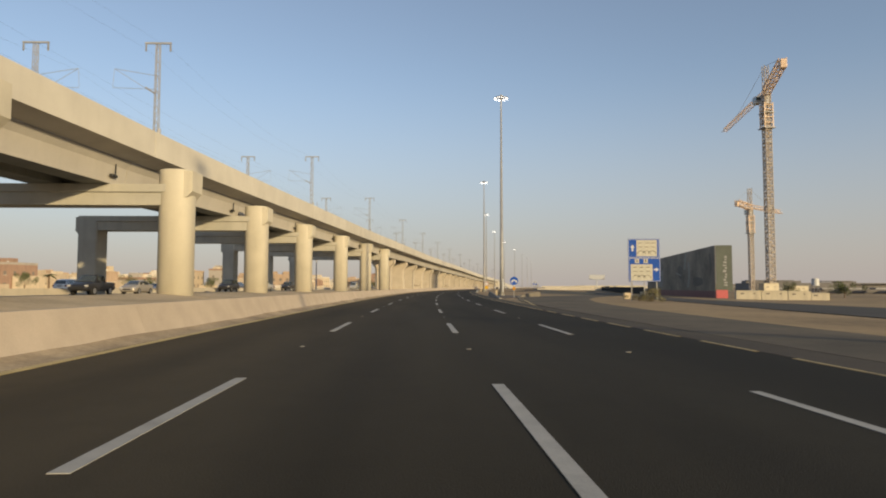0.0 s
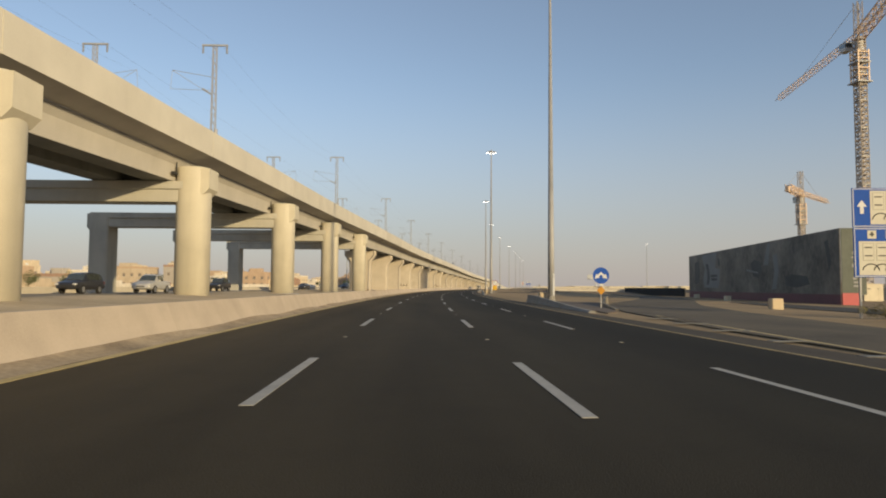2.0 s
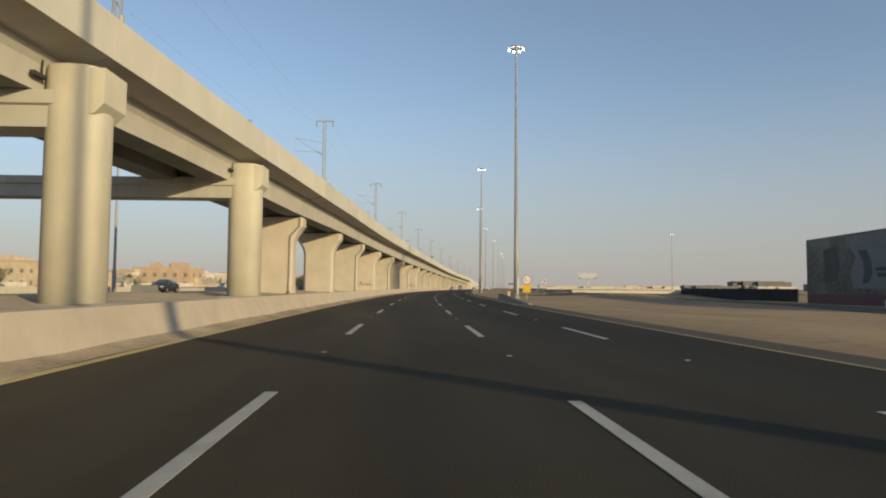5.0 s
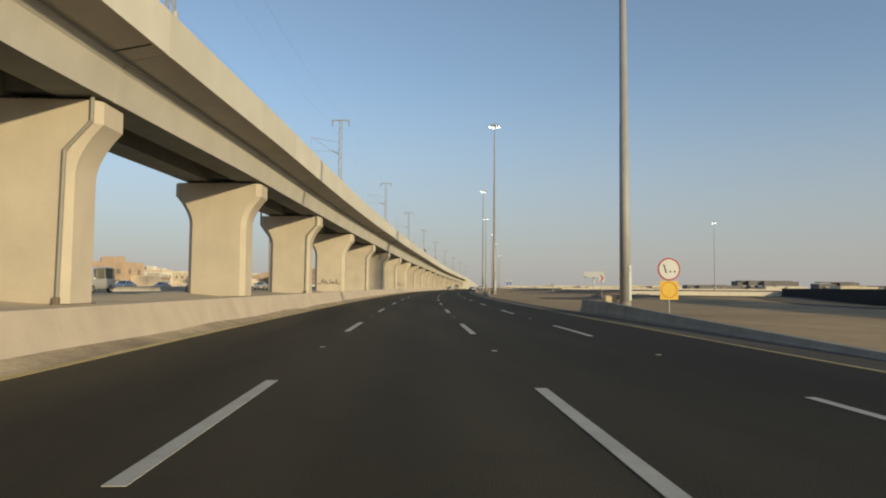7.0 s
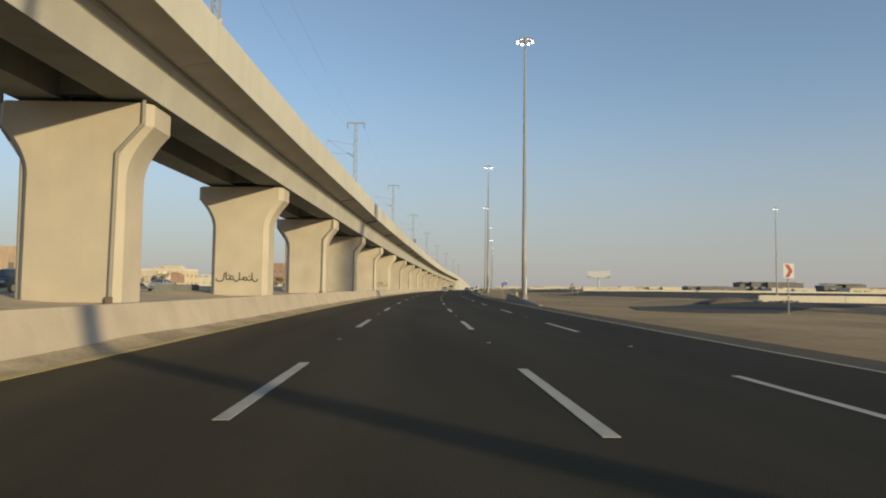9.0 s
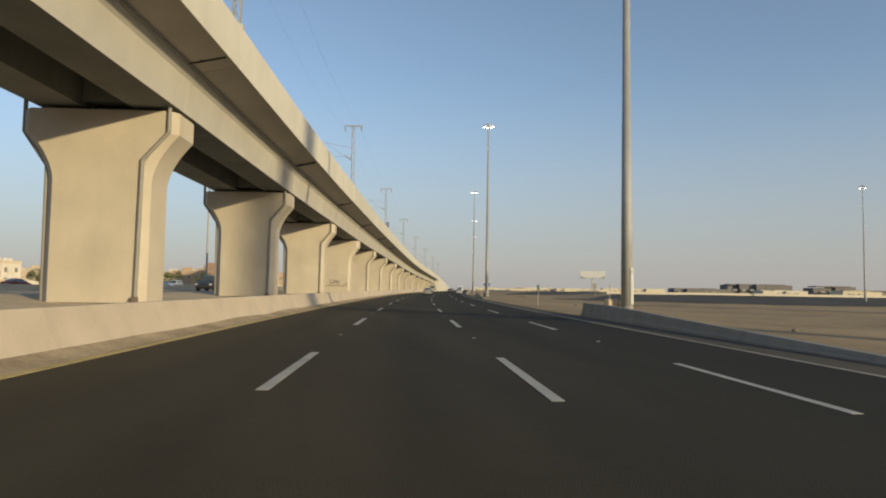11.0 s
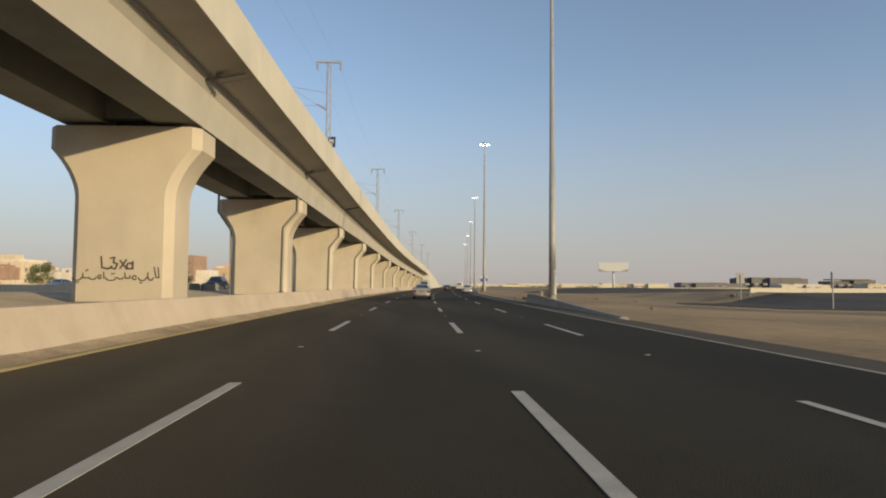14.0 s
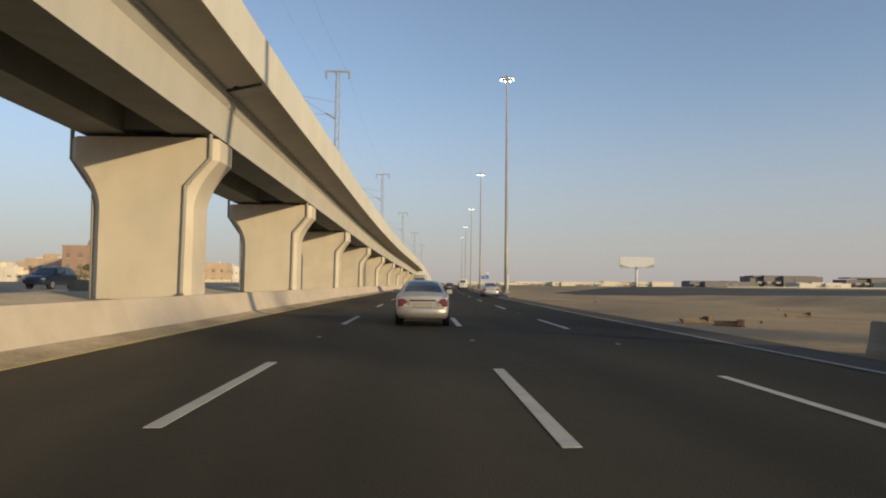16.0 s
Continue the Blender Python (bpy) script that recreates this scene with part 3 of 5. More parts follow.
def hammerhead(s, piped):
    z0, top = 0.2, SOFFIT(s) - 0.03
    H = top - z0
    p = part("pier", pier_body(H), CONCRETE, viaduct, "flared concrete wall pier with chamfered corners", smooth=True)
    p.data.set_sharp_from_angle(angle=radians(26))
    p.matrix_world = place(s, mid_line(s) + ASIDE(s), z0)
    part("pier_footing", box(BM(), (0, 0.185, 0.16), (4.10, 2.37, 0.36), 0.04), DARKSOIL, p, "dark brown footing")
    for side in (1, -1):
        part("bearing", box(BM(), (side * 1.8, 0, H + 0.10), (0.8, 0.8, 0.22)), RUBBER, p, "black rubber bearing pad")
    if piped:
        right = [(2.98, -0.98, H + 1.9), (2.74, -1.0, H + 0.15), (2.74, -1.0, H - 0.85), (1.76, -1.0, H - 2.0), (1.70, -1.0, 0.35)]
        left = [(-3.1, -0.5, H + 0.6), (-3.1, -0.5, H - 0.85), (-2.16, -0.5, H - 2.2), (-2.10, -0.5, 0.35)]
        for pts in (right, left):
            part("drain_pipe", pipe(BM(), pts, 0.085, 8), PIPE, p, "grey-brown drain pipe following the pier's flare")
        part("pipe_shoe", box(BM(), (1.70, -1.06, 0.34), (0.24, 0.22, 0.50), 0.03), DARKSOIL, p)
    return p


def portal(s):
    z0, right, left = 0.2, float(np.interp(s, [26, 47, 68, 89, 109, 130, 151], [-16.6, -16.4, -16.6, -16.25, -14.8, -13.55, -12.45])), -33.1
    top = SOFFIT(s) + 1.65
    zc = SOFFIT(s) - 0.11
    sec = [(-0.95, zc - 0.71), (0.95, zc - 0.71), (0.95, zc + 0.12), (1.10, zc + 0.18), (1.10, zc + 0.71), (-1.10, zc + 0.71), (-1.10, zc + 0.18), (-0.95, zc + 0.12)]
    fr = part("portal_frame", loft(BM(), [[(x, y, z) for y, z in sec] for x in (left - 0.9, right)]), SHADED, viaduct, "concrete portal frame straddling the second carriageway, shade painted into its grey")
    fr.matrix_world = place(s, 0, 0)
    for x, o in ((right, 1), (left, -1)):
        if o < 0:
            part("column", box(BM(), (x, 0, (z0 + SOFFIT(s) + 0.62) / 2), (1.9, 2.24, SOFFIT(s) + 0.62 - z0), 0.12), SHADED, fr)
            cb = BM()
            loft(cb, [[(x - px, y, pz) for px, pz in ((0.9, zc + 0.6), (1.28, zc + 0.6), (1.28, zc - 0.75), (0.96, zc - 1.15), (0.9, zc - 1.15))] for y in (-0.9, 0.9)])
            part("corbel", cb, SHADED, fr)
            part("column_footing", box(BM(), (x, 0, 0.36), (2.9, 2.9, 0.40), 0.04), GREYCON, fr)
            continue
        bm = BM()
        n = 28
        rings = []
        for z, k in ((z0, 1.0), (top - 0.08, 1.0), (top - 0.02, 0.985), (top, 0.95)):
            rings.append([(x + 1.14 * k * math.copysign(abs(math.cos(a)) ** 0.8, math.cos(a)), 1.14 * k * math.copysign(abs(math.sin(a)) ** 0.8, math.sin(a)), z) for a in [2 * math.pi * (i + 0.5) / n for i in range(n)]])
        loft(bm, rings)
        part("column", bm, COLUMN, fr, smooth=True)
        cb = BM()
        prof = [(0.3, top - 0.12), (1.36, top - 0.12), (1.36, top - 1.50), (0.95, top - 1.92), (0.3, top - 1.92)]
        loft(cb, [[(x + o * px, y, pz) for px, pz in prof] for y in (-0.95, 0.95)])
        part("corbel", cb, COLUMN, fr)
        part("column_footing", box(BM(), (x, 0, 0.36), (2.9, 2.9, 0.40), 0.04), GREYCON, fr)
    return fr


PIPED_FROM = 336
for k in range(-8, 19):
    s = PIER0 + k * SPAN
    if k < 0:
        portal(s - 0.65)
    else:
        hammerhead(s, (k % 2 == 0 and s < PIPED_FROM) or s >= PIPED_FROM or abs(s - 275) < 3)
part("cable_conduit", deck_sweep([(3.24, 1.84, 0.85), (3.31, 1.84, 0.85), (3.31, 1.92, 0.85), (3.24, 1.92, 0.85)], -15, 545), PIPE, viaduct, "dark conduit along the girder under the wing")
END = PIER0 + 18 * SPAN
RUN = table((END, 7.2), (END + 190, 1.2), (1200, 0.9))
n = 24
rings = []
for i in range(n + 1):
    s = END + 0.05 + 260 * i / n
    m = mid_line(s)
    rings.append([W(s, m - 4.85, -0.3), W(s, m - 4.85, RUN(s)), W(s, m + 4.85, RUN(s)), W(s, m + 4.85, -0.3)])
part("approach_wall", loft(BM(), rings), FASCIA, viaduct, "pale retaining walls of the approach embankment")
# deck drains hung under the wing
for k in range(-6, 14):
    s = PIER0 + k * SPAN - 1.2
    bm = BM()
    m, z = mid_line(s), SOFFIT(s)
    if k >= 0:
        pipe(bm, [W(s, m + 3.05, z + 1.82), W(s, m + 3.6, z + 1.90), W(s, m + 4.7, z + 2.14)], 0.06, 6)
        box(bm, (0, 0, 0), (0.18, 0.35, 0.10), 0.0, place(s, m + 3.7, z + 1.98))
    else:
        pipe(bm, [W(s - 0.4, m + 3.02, z + 1.95), W(s - 0.4, m + 3.0, z + 1.12)], 0.045, 6)
        box(bm, (0, 0, 0), (0.20, 0.75, 0.16), 0.0, place(s - 0.65, m + 3.0, z + 1.12))
    part("deck_drain", bm, RUBBER, viaduct, "small dark deck drain pipe")


# ---- spray-painted marks on two piers: bold strokes, no words ----
def graffiti(k, shift, z, strokes, line, label):
    s = PIER0 + k * SPAN
    g = thing("graffiti", place(s - 0.955, mid_line(s) + ASIDE(s) + shift, z), label, "graffiti")
    for pts in strokes:
        bm = BM()
        for p, q in zip(pts, pts[1:]):
            w = Vector((q[0] - p[0], 0, q[1] - p[1]))
            m = Matrix.Translation(((p[0] + q[0]) / 2, 0, (p[1] + q[1]) / 2)) @ Matrix.Rotation(-math.atan2(w.z, w.x), 4, "Y")
            box(bm, (0, 0, 0), (w.length + line * 0.7, 0.005, line), 0.0, m)
        part("stroke", bm, SPRAY, g)


def bowl(x, w, depth=0.12, lift=0.0):
    return [(x + w * (0.5 - 0.5 * math.cos(a)), lift - depth * math.sin(a)) for a in np.linspace(0, math.pi, 7)]


def curl(x, r, z, a0=0.4, a1=5.8):
    return [(x + r * math.cos(a), z + r * math.sin(a)) for a in np.linspace(a0, a1, 8)]


graffiti(7, -0.1, 1.84, [[(-0.62, 0.48), (-0.58, 0.05), (-0.34, 0.0), (-0.20, 0.10)], [(-0.26, 0.42), (-0.10, 0.46), (-0.14, 0.26), (0.02, 0.20), (-0.06, 0.0), (-0.24, 0.04)], [(0.12, 0.34), (0.38, 0.0)], [(0.36, 0.36), (0.12, 0.02)], curl(0.50, 0.12, 0.12), [(0.62, 0.30), (0.62, 0.0)]], 0.07, "bold dark spray-painted marks on the pier's face")
graffiti(7, -0.1, 1.50, [bowl(-1.70, 0.34), [(-1.32, 0.16), (-1.30, -0.02), (-1.10, -0.02)], bowl(-1.06, 0.26, 0.08), curl(-0.66, 0.07, 0.02), [(-0.50, 0.20), (-0.49, -0.04)], bowl(-0.42, 0.40), bowl(0.04, 0.22, 0.06), [(0.32, 0.18), (0.34, -0.02), (0.52, -0.02), (0.53, 0.08)], curl(0.70, 0.08, 0.0), bowl(0.86, 0.30), [(1.22, 0.20), (1.22, -0.02)], bowl(1.24, 0.20, 0.10), [(1.46, 0.42), (1.54, 0.02), (1.66, 0.0), (1.62, 0.40)], [(-0.2, 0.14), (-0.08, 0.16)], [(-1.2, 0.26), (-1.12, 0.30)], [(0.92, -0.2), (1.0, -0.2)], [(-1.55, -0.2), (-1.46, -0.2)]], 0.05, "thin line of spray-painted script low on the pier")
graffiti(3, -0.1, 1.70, [bowl(-1.45, 0.50, 0.16), [(-0.93, 0.02), (-0.88, 0.42)], [(-0.76, 0.50), (-0.74, 0.0), (-0.50, -0.02)], curl(-0.36, 0.13, 0.10), bowl(-0.20, 0.34, 0.14), [(0.18, 0.48), (0.20, -0.02), (0.42, -0.02), (0.46, 0.14)], curl(0.60, 0.11, 0.04), bowl(0.72, 0.30, 0.12, 0.04), [(1.06, 0.46), (1.08, -0.04)], bowl(1.12, 0.34, 0.18, 0.02), [(-0.60, 0.28), (-0.52, 0.30)], [(0.86, 0.22), (0.96, 0.22)]], 0.085, "bold dark spray-painted script on the pier's face")


# ---- overhead line masts on the deck ----
def catenary_mast():
    m = thing("catenary_mast", Matrix(), "grey steel lattice railway mast on the viaduct's edge", "railway mast", "masts along the viaduct")
    H = 8.3
    bm = BM()
    for x in (-0.16, 0.16):
        for y in (-0.13, 0.13):
            tube(bm, (x, y, -0.02), (x * 0.8, y * 0.8, H), 0.035, 0.03, 4)
    n = 15
    for i in range(n):
        z0, z1 = H * i / n, H * (i + 1) / n
        sg = 1 if i % 2 else -1
        for y in (-0.13, 0.13):
            tube(bm, (-0.16 * sg, y, z0), (0.16 * sg, y, z1), 0.02, n=4)
        tube(bm, (-0.16, -0.13 * sg, z0), (-0.16, 0.13 * sg, z1), 0.02, n=4)
    part("lattice_post", bm, MAST, m)
    bm = box(BM(), (0, 0, H), (1.9, 0.12, 0.12))
    part("cross_arm", bm, MAST, m)
    for x in (-0.88, 0.88):
        bm = BM()
        for i in range(4):
            tube(bm, (x, 0, H - 0.12 - i * 0.13), (x, 0, H - 0.2 - i * 0.13), 0.07, n=8)
        tube(bm, (x, 0, H), (x, 0, H - 0.62), 0.02, n=5)
        part("insulator", bm, SIGN_BACK, m, "stacked insulator hanging from the arm")
    bm = BM()
    tube(bm, (-0.1, 0, 5.9), (-3.1, 0, 6.4), 0.02, n=5)
    tube(bm, (-0.1, 0, 4.9), (-3.2, 0, 5.0), 0.018, n=5)
    tube(bm, (-0.1, 0, 4.5), (-3.1, 0, 6.4), 0.018, n=5)
    tube(bm, (-0.15, 0, 4.6), (-0.85, 0, 5.05), 0.05, n=6)
    tube(bm, (-3.1, 0, 6.4), (-3.2, 0, 5.0), 0.012, n=5)
    part("cantilever", bm, MAST, m)
    bm = BM()
    tube(bm, (0.2, 0, 1.2), (0.2, 0, 2.0), 0.14, n=8)
    part("tension_weight", bm, MAST, m)
    return m


first = catenary_mast()
first.matrix_world = Matrix.Translation((0, 0, -200))
for k in range(-4, 10):
    s = PIER0 + 2 * k * SPAN + 1.0
    z = SOFFIT(s) + 2.5 + RISE(s)
    copy_thing(first, place(s, EDGE(s) - 0.45, z))
    copy_thing(first, place(s, EDGE(s) - 2 * HALF + 0.45, z, 180))
for o in (*first.children_recursive, first):
    bpy.data.objects.remove(o)
for d, h in ((-HALF - 1.9, 2.5 + 5.0), (-HALF - 1.9, 2.5 + 6.5), (-0.45 + 0.88, 2.5 + 7.9), (-0.45 - 0.88, 2.5 + 7.9), (-HALF + 1.5, 2.5 + 5.0)):
    bm = BM()
    pts = []
    for k in range(-4, 9):
        for u in (0, 0.25, 0.5, 0.75):
            s = PIER0 + 2 * (k + u) * SPAN + 1.0
            sag = 0.0 if abs(h - 7.5) < 0.1 else 1.1 * 4 * u * (1 - u)
            pts.append(W(s, EDGE(s) + d, SOFFIT(s) + RISE(s) + h - sag))
    for a, b in zip(pts, pts[1:]):
        tube(bm, a, b, 0.004, n=4, caps=False)
    ob = part("overhead_wire", bm, WIRE, None)
    tagged(ob, "thin dark overhead railway wire between the masts", "wire", "overhead wires")


# ---- high-mast lighting ----
def high_mast(H):
    m = thing("high_mast_light", Matrix(), "tall tapered grey lighting mast with a lit ring of floodlights", "street lamp", "lighting masts beside the road")
    cuts = [(0.0, 0.305), (H / 3, 0.235), (H / 3, 0.225), (H * 0.67, 0.165), (H * 0.67, 0.155), (H, 0.10)]
    bm = BM()
    n = 16
    loft(bm, [[(r * math.cos(2 * math.pi * i / n), r * math.sin(2 * math.pi * i / n), z) for i in range(n)] for z, r in cuts])
    part("pole", bm, STEEL, m, smooth=True)
    bm = BM()
    tube(bm, (0, 0, 0), (0, 0, 0.05), 0.48, n=20)
    for i in range(10):
        a = 2 * math.pi * i / 10
        tube(bm, (0.40 * math.cos(a), 0.40 * math.sin(a), 0.05), (0.40 * math.cos(a), 0.40 * math.sin(a), 0.14), 0.035, n=6)
    part("base_flange", bm, STEEL, m)
    part("base_sleeve", tube(BM(), (0, 0, 0.03), (0, 0, 0.50), 0.325, 0.315, 20), DARKCON, m, "dark grout-stained foot of the pole")
    duct = part("service_duct", box(BM(), (0.15, -0.24, 1.50), (0.22, 0.16, 1.95), 0.06), SIGN_WHITE, m, "pale service cabinet on the pole")
    for z in (2.26, 2.16):
        part("label_bar", box(BM(), (0.15, -0.325, z), (0.11, 0.008, 0.05)), STEEL, duct)
    bm = BM()
    for a in [2 * math.pi * i / 16 for i in range(16)]:
        b = a + 2 * math.pi / 16
        tube(bm, (0.62 * math.cos(a), 0.62 * math.sin(a), H - 0.25), (0.62 * math.cos(b), 0.62 * math.sin(b), H - 0.25), 0.05, n=6)
    for i in range(4):
        a = math.pi / 4 + math.pi / 2 * i
        tube(bm, (0, 0, H - 0.25), (0.62 * math.cos(a), 0.62 * math.sin(a), H - 0.25), 0.04, n=5)
    tube(bm, (0, 0, H - 0.5), (0, 0, H + 0.25), 0.17, 0.13, n=10)
    part("head_ring", bm, MAST, m)
    for i in range(8):
        a = 2 * math.pi * i / 8 + 0.2
        q = Matrix.Translation((0.88 * math.cos(a), 0.88 * math.sin(a), H - 0.32)) @ Matrix.Rotation(a, 4, "Z") @ Matrix.Rotation(radians(28), 4, "Y")
        f = part("floodlight", box(BM(), (0, 0, 0.06), (0.40, 0.36, 0.16), 0.03, q), MAST, m)
        part("lens", box(BM(), (0.05, 0, -0.035), (0.26, 0.26, 0.03), 0.0, q), LAMP_GLOW, f, "lit floodlight glass")
    return m


lamp = high_mast(30.35)
# The last mast is out of view, added for its shadow across the road.
LAMPS = [(100.2, 11.1), (180.9, 11.15), (261.7, 11.05), (342.1, 11.0), (421.8, 11.05), (502.4, 11.1), (583, 11.2), (663, 11.4), (744, 11.6), (-17, 36)]
for s, d in LAMPS[1:]:
    copy_thing(lamp, place(s, d, 0.05))
lamp.matrix_world = place(*LAMPS[0], 0.05)
far = high_mast(22.3)
far.matrix_world = place(349, 81.4, -0.7) @ Matrix.Diagonal((0.62, 0.62, 1, 1))
tagged(far, "slim grey lighting mast standing by the loop road", "street lamp", "lighting masts by the loop road")


# ---- flared barriers that shield the lighting masts ----
def mast_barrier(s0, s1, d0, d1, peak):
    b = thing("mast_barrier", Matrix(), "grey concrete barrier rising from the ground to shield a lighting mast", "barrier", "mast barriers")
    prof = [(-0.24, -0.15), (-0.22, 0.10), (-0.17, 0.35), (-0.11, 0.97), (-0.08, 1.0), (0.08, 1.0), (0.11, 0.97), (0.17, 0.35), (0.22, 0.10), (0.24, -0.15)]
    n = 6
    for k in range(n):
        rings = []
        for u in (k / n + (0.0002 if k else 0.0), (k + 0.5) / n, (k + 1) / n - 0.0002):
            s, h = s0 + (s1 - s0) * u, 0.07 + (peak - 0.07) * min(1.0, u * 1.2) ** 1.15
            rings.append([W(s, d0 + (d1 - d0) * u + x, z * h if z > 0 else z) for x, z in prof])
        part("barrier_length", loft(BM(), rings), DARKCON, b)
    return b


for s in (100.2, 180.9, 261.7, 342.1, 421.8, 502.4):
    mast_barrier(s - (23.1 if s < 110 else 25.8), s + 1.95, 9.0 if s < 110 else 8.75, 9.4, 0.62)
    blk = part("concrete_block", box(BM(), (0, 0, 0.38), (0.68, 0.62, 0.98), 0.06), BLOCK, None)
    blk.matrix_world = place(s + 0.6, 10.45, 0.0, 3)
    tagged(blk, "pale concrete block standing beside the lighting mast", "concrete block", "blocks by the lighting masts")
b2 = thing("gore_barrier", Matrix(), "sand-coloured concrete wall along the exit ramp's nose", "barrier")
bm = BM()
rings = []
for i in range(15):
    u = i / 14
    s = 81.2 + 25 * u
    d = float(np.interp(s, [81, 89, 106.5], [11.5, 12.75, 17.7]))
    g = sheet_z(s, d)
    h = 0.06 + 0.62 * min(1, u * 1.3)
    rings.append([W(s, d - 0.18, g - 0.3), W(s, d - 0.10, g + h), W(s, d + 0.10, g + h), W(s, d + 0.18, g - 0.3)])
loft(bm, rings)
# Dark brown for a face turned from the sun: shade put into the colour.
part("barrier_length", bm, mat("weathered_concrete", (0.20, 0.175, 0.13), 0.9, 0.15, 0.8, 20.0, 0.2, stain=0.2), b2)


nose = part("nose_soil", ribbon(BM(), [(76, 9.5), (84, 9.8), (94, 10.0), (106, 10.2)], [(78.5, 10.8), (84, 11.6), (94, 13.9), (106, 17.0)], 0.3, 5), DARKSOIL, None)
tagged(nose, "dark stony soil between the two nose barriers", "ground", kind="structure")


# ---- road signs ----
def disc(bm, c, r, depth, n=32):
    return tube(bm, (c[0], c[1] - depth / 2, c[2]), (c[0], c[1] + depth / 2, c[2]), r, n=n)


def flat(bm, pts, y0, y1):
    """A polygon (x, z) with thickness from y0 to y1."""
    return loft(bm, [[(x, y0, z) for x, z in pts], [(x, y1, z) for x, z in pts]])


def direction_sign():
    m = thing("direction_sign", place(78.5, 25.95, -0.52, -4), "large blue direction sign with cream maps on three posts", "road sign")
    for x in (-1.45, 0.02, 1.45):
        part("post", box(BM(), (x, 0.12, 1.6), (0.12, 0.12, 3.2), 0.01), STEEL, m)
    upper = part("upper_panel", box(BM(), (-0.02, 0, 6.40), (3.66, 0.06, 2.22), 0.02), SIGN_BLUE, m)
    lower = part("lower_panel", box(BM(), (0.02, 0, 3.87), (3.70, 0.06, 2.78), 0.02), SIGN_BLUE, m)
    for x, z, w, h, par in ((-0.02, 6.40, 3.66, 2.22, upper), (0.02, 3.87, 3.70, 2.78, lower)):
        bm = BM()
        for sx, sz, cx, cz in ((w - 0.1, 0.04, 0, h / 2 - 0.06), (w - 0.1, 0.04, 0, -h / 2 + 0.06), (0.04, h - 0.18, -w / 2 + 0.07, 0), (0.04, h - 0.18, w / 2 - 0.07, 0)):
            box(bm, (x + cx, -0.034, z + cz), (sx, 0.008, sz))
        part("border", bm, SIGN_WHITE, par)
    for par, cx, cz, w, h in ((upper, 0.32, 6.40, 2.36, 1.90), (lower, -0.30, 3.55, 2.50, 1.90)):
        part("map_panel", box(BM(), (cx, -0.036, cz), (w, 0.012, h), 0.0), MAP_CREAM, par, "cream map panel")
        for i in range(3):
            x = cx + (i - 1) * 0.74
            part("caption_box", box(BM(), (x, -0.045, cz + 0.36), (0.62, 0.006, 0.98)), MAP_EDGE, par)
            part("caption_field", box(BM(), (x, -0.050, cz + 0.36), (0.56, 0.006, 0.92)), MAP_CREAM, par)
            for j in range(2):
                part("caption_bar", box(BM(), (x, -0.056, cz + 0.60 - 0.46 * j), (0.42, 0.006, 0.07)), BLACK, par)
        bm = BM()
        for c in (-0.62, 0.0, 0.62):
            pts = [Vector((cx + c + 0.46 * math.cos(a), -0.046, cz - 0.72 + 0.40 * math.sin(a))) for a in np.linspace(0.1, math.pi - 0.1, 10)]
            for a, b in zip(pts, pts[1:]):
                tube(bm, a, b, 0.032, n=4)
        part("map_drawing", bm, BLACK, par, "drawn interchange loops")
    bm = BM()
    flat(bm, [(-1.42, 6.45), (-1.60, 6.45), (-1.32, 6.82), (-1.04, 6.45), (-1.22, 6.45), (-1.22, 6.05), (-1.42, 6.05)], -0.044, -0.032)
    part("arrow", bm, SIGN_WHITE, upper, "white arrow pointing up")
    bm = BM()
    flat(bm, [(1.08, 3.96), (1.34, 3.96), (1.34, 4.12), (1.70, 3.88), (1.34, 3.64), (1.34, 3.80), (1.08, 3.80)], -0.044, -0.032)
    part("arrow", bm, SIGN_WHITE, lower, "white arrow pointing aside")
    for x in (-0.82, 0.18):
        part("symbol_plate", box(BM(), (x, -0.036, 4.88), (0.48, 0.012, 0.46)), MAP_CREAM, lower)
        part("symbol", box(BM(), (x, -0.046, 4.88), (0.24, 0.008, 0.10)), BLACK, lower)
        part("symbol", box(BM(), (x, -0.046, 4.90), (0.10, 0.012, 0.26)), BLACK, lower)


direction_sign()


def divide_sign():
    m = thing("keep_either_side_sign", place(83.8, 11.25, -0.08), "round blue sign with two white arrows over an orange diamond", "road sign")
    part("post", tube(BM(), (0, 0.06, 0), (0, 0.06, 2.5), 0.04, n=10), STEEL, m)
    plate = part("blue_disc", disc(BM(), (0, 0, 2.15), 0.52, 0.02), SIGN_BLUE, m)
    for o in (-1, 1):
        bm = BM()
        flat(bm, [(o * 0.0, 2.38), (o * 0.22, 2.18), (o * 0.30, 2.26), (o * 0.40, 1.94), (o * 0.08, 2.02), (o * 0.15, 2.08), (o * 0.0, 2.22)], -0.018, -0.010)
        part("arrow", bm, SIGN_WHITE, plate)
    part("number_tab", box(BM(), (0.02, -0.02, 1.56), (0.22, 0.015, 0.13)), SIGN_WHITE, m)
    bm = BM()
    flat(bm, [(-0.27, 1.21), (0, 1.48), (0.27, 1.21), (0, 0.94)], -0.01, 0.01)
    part("orange_diamond", bm, SIGN_ORANGE, m)


divide_sign()


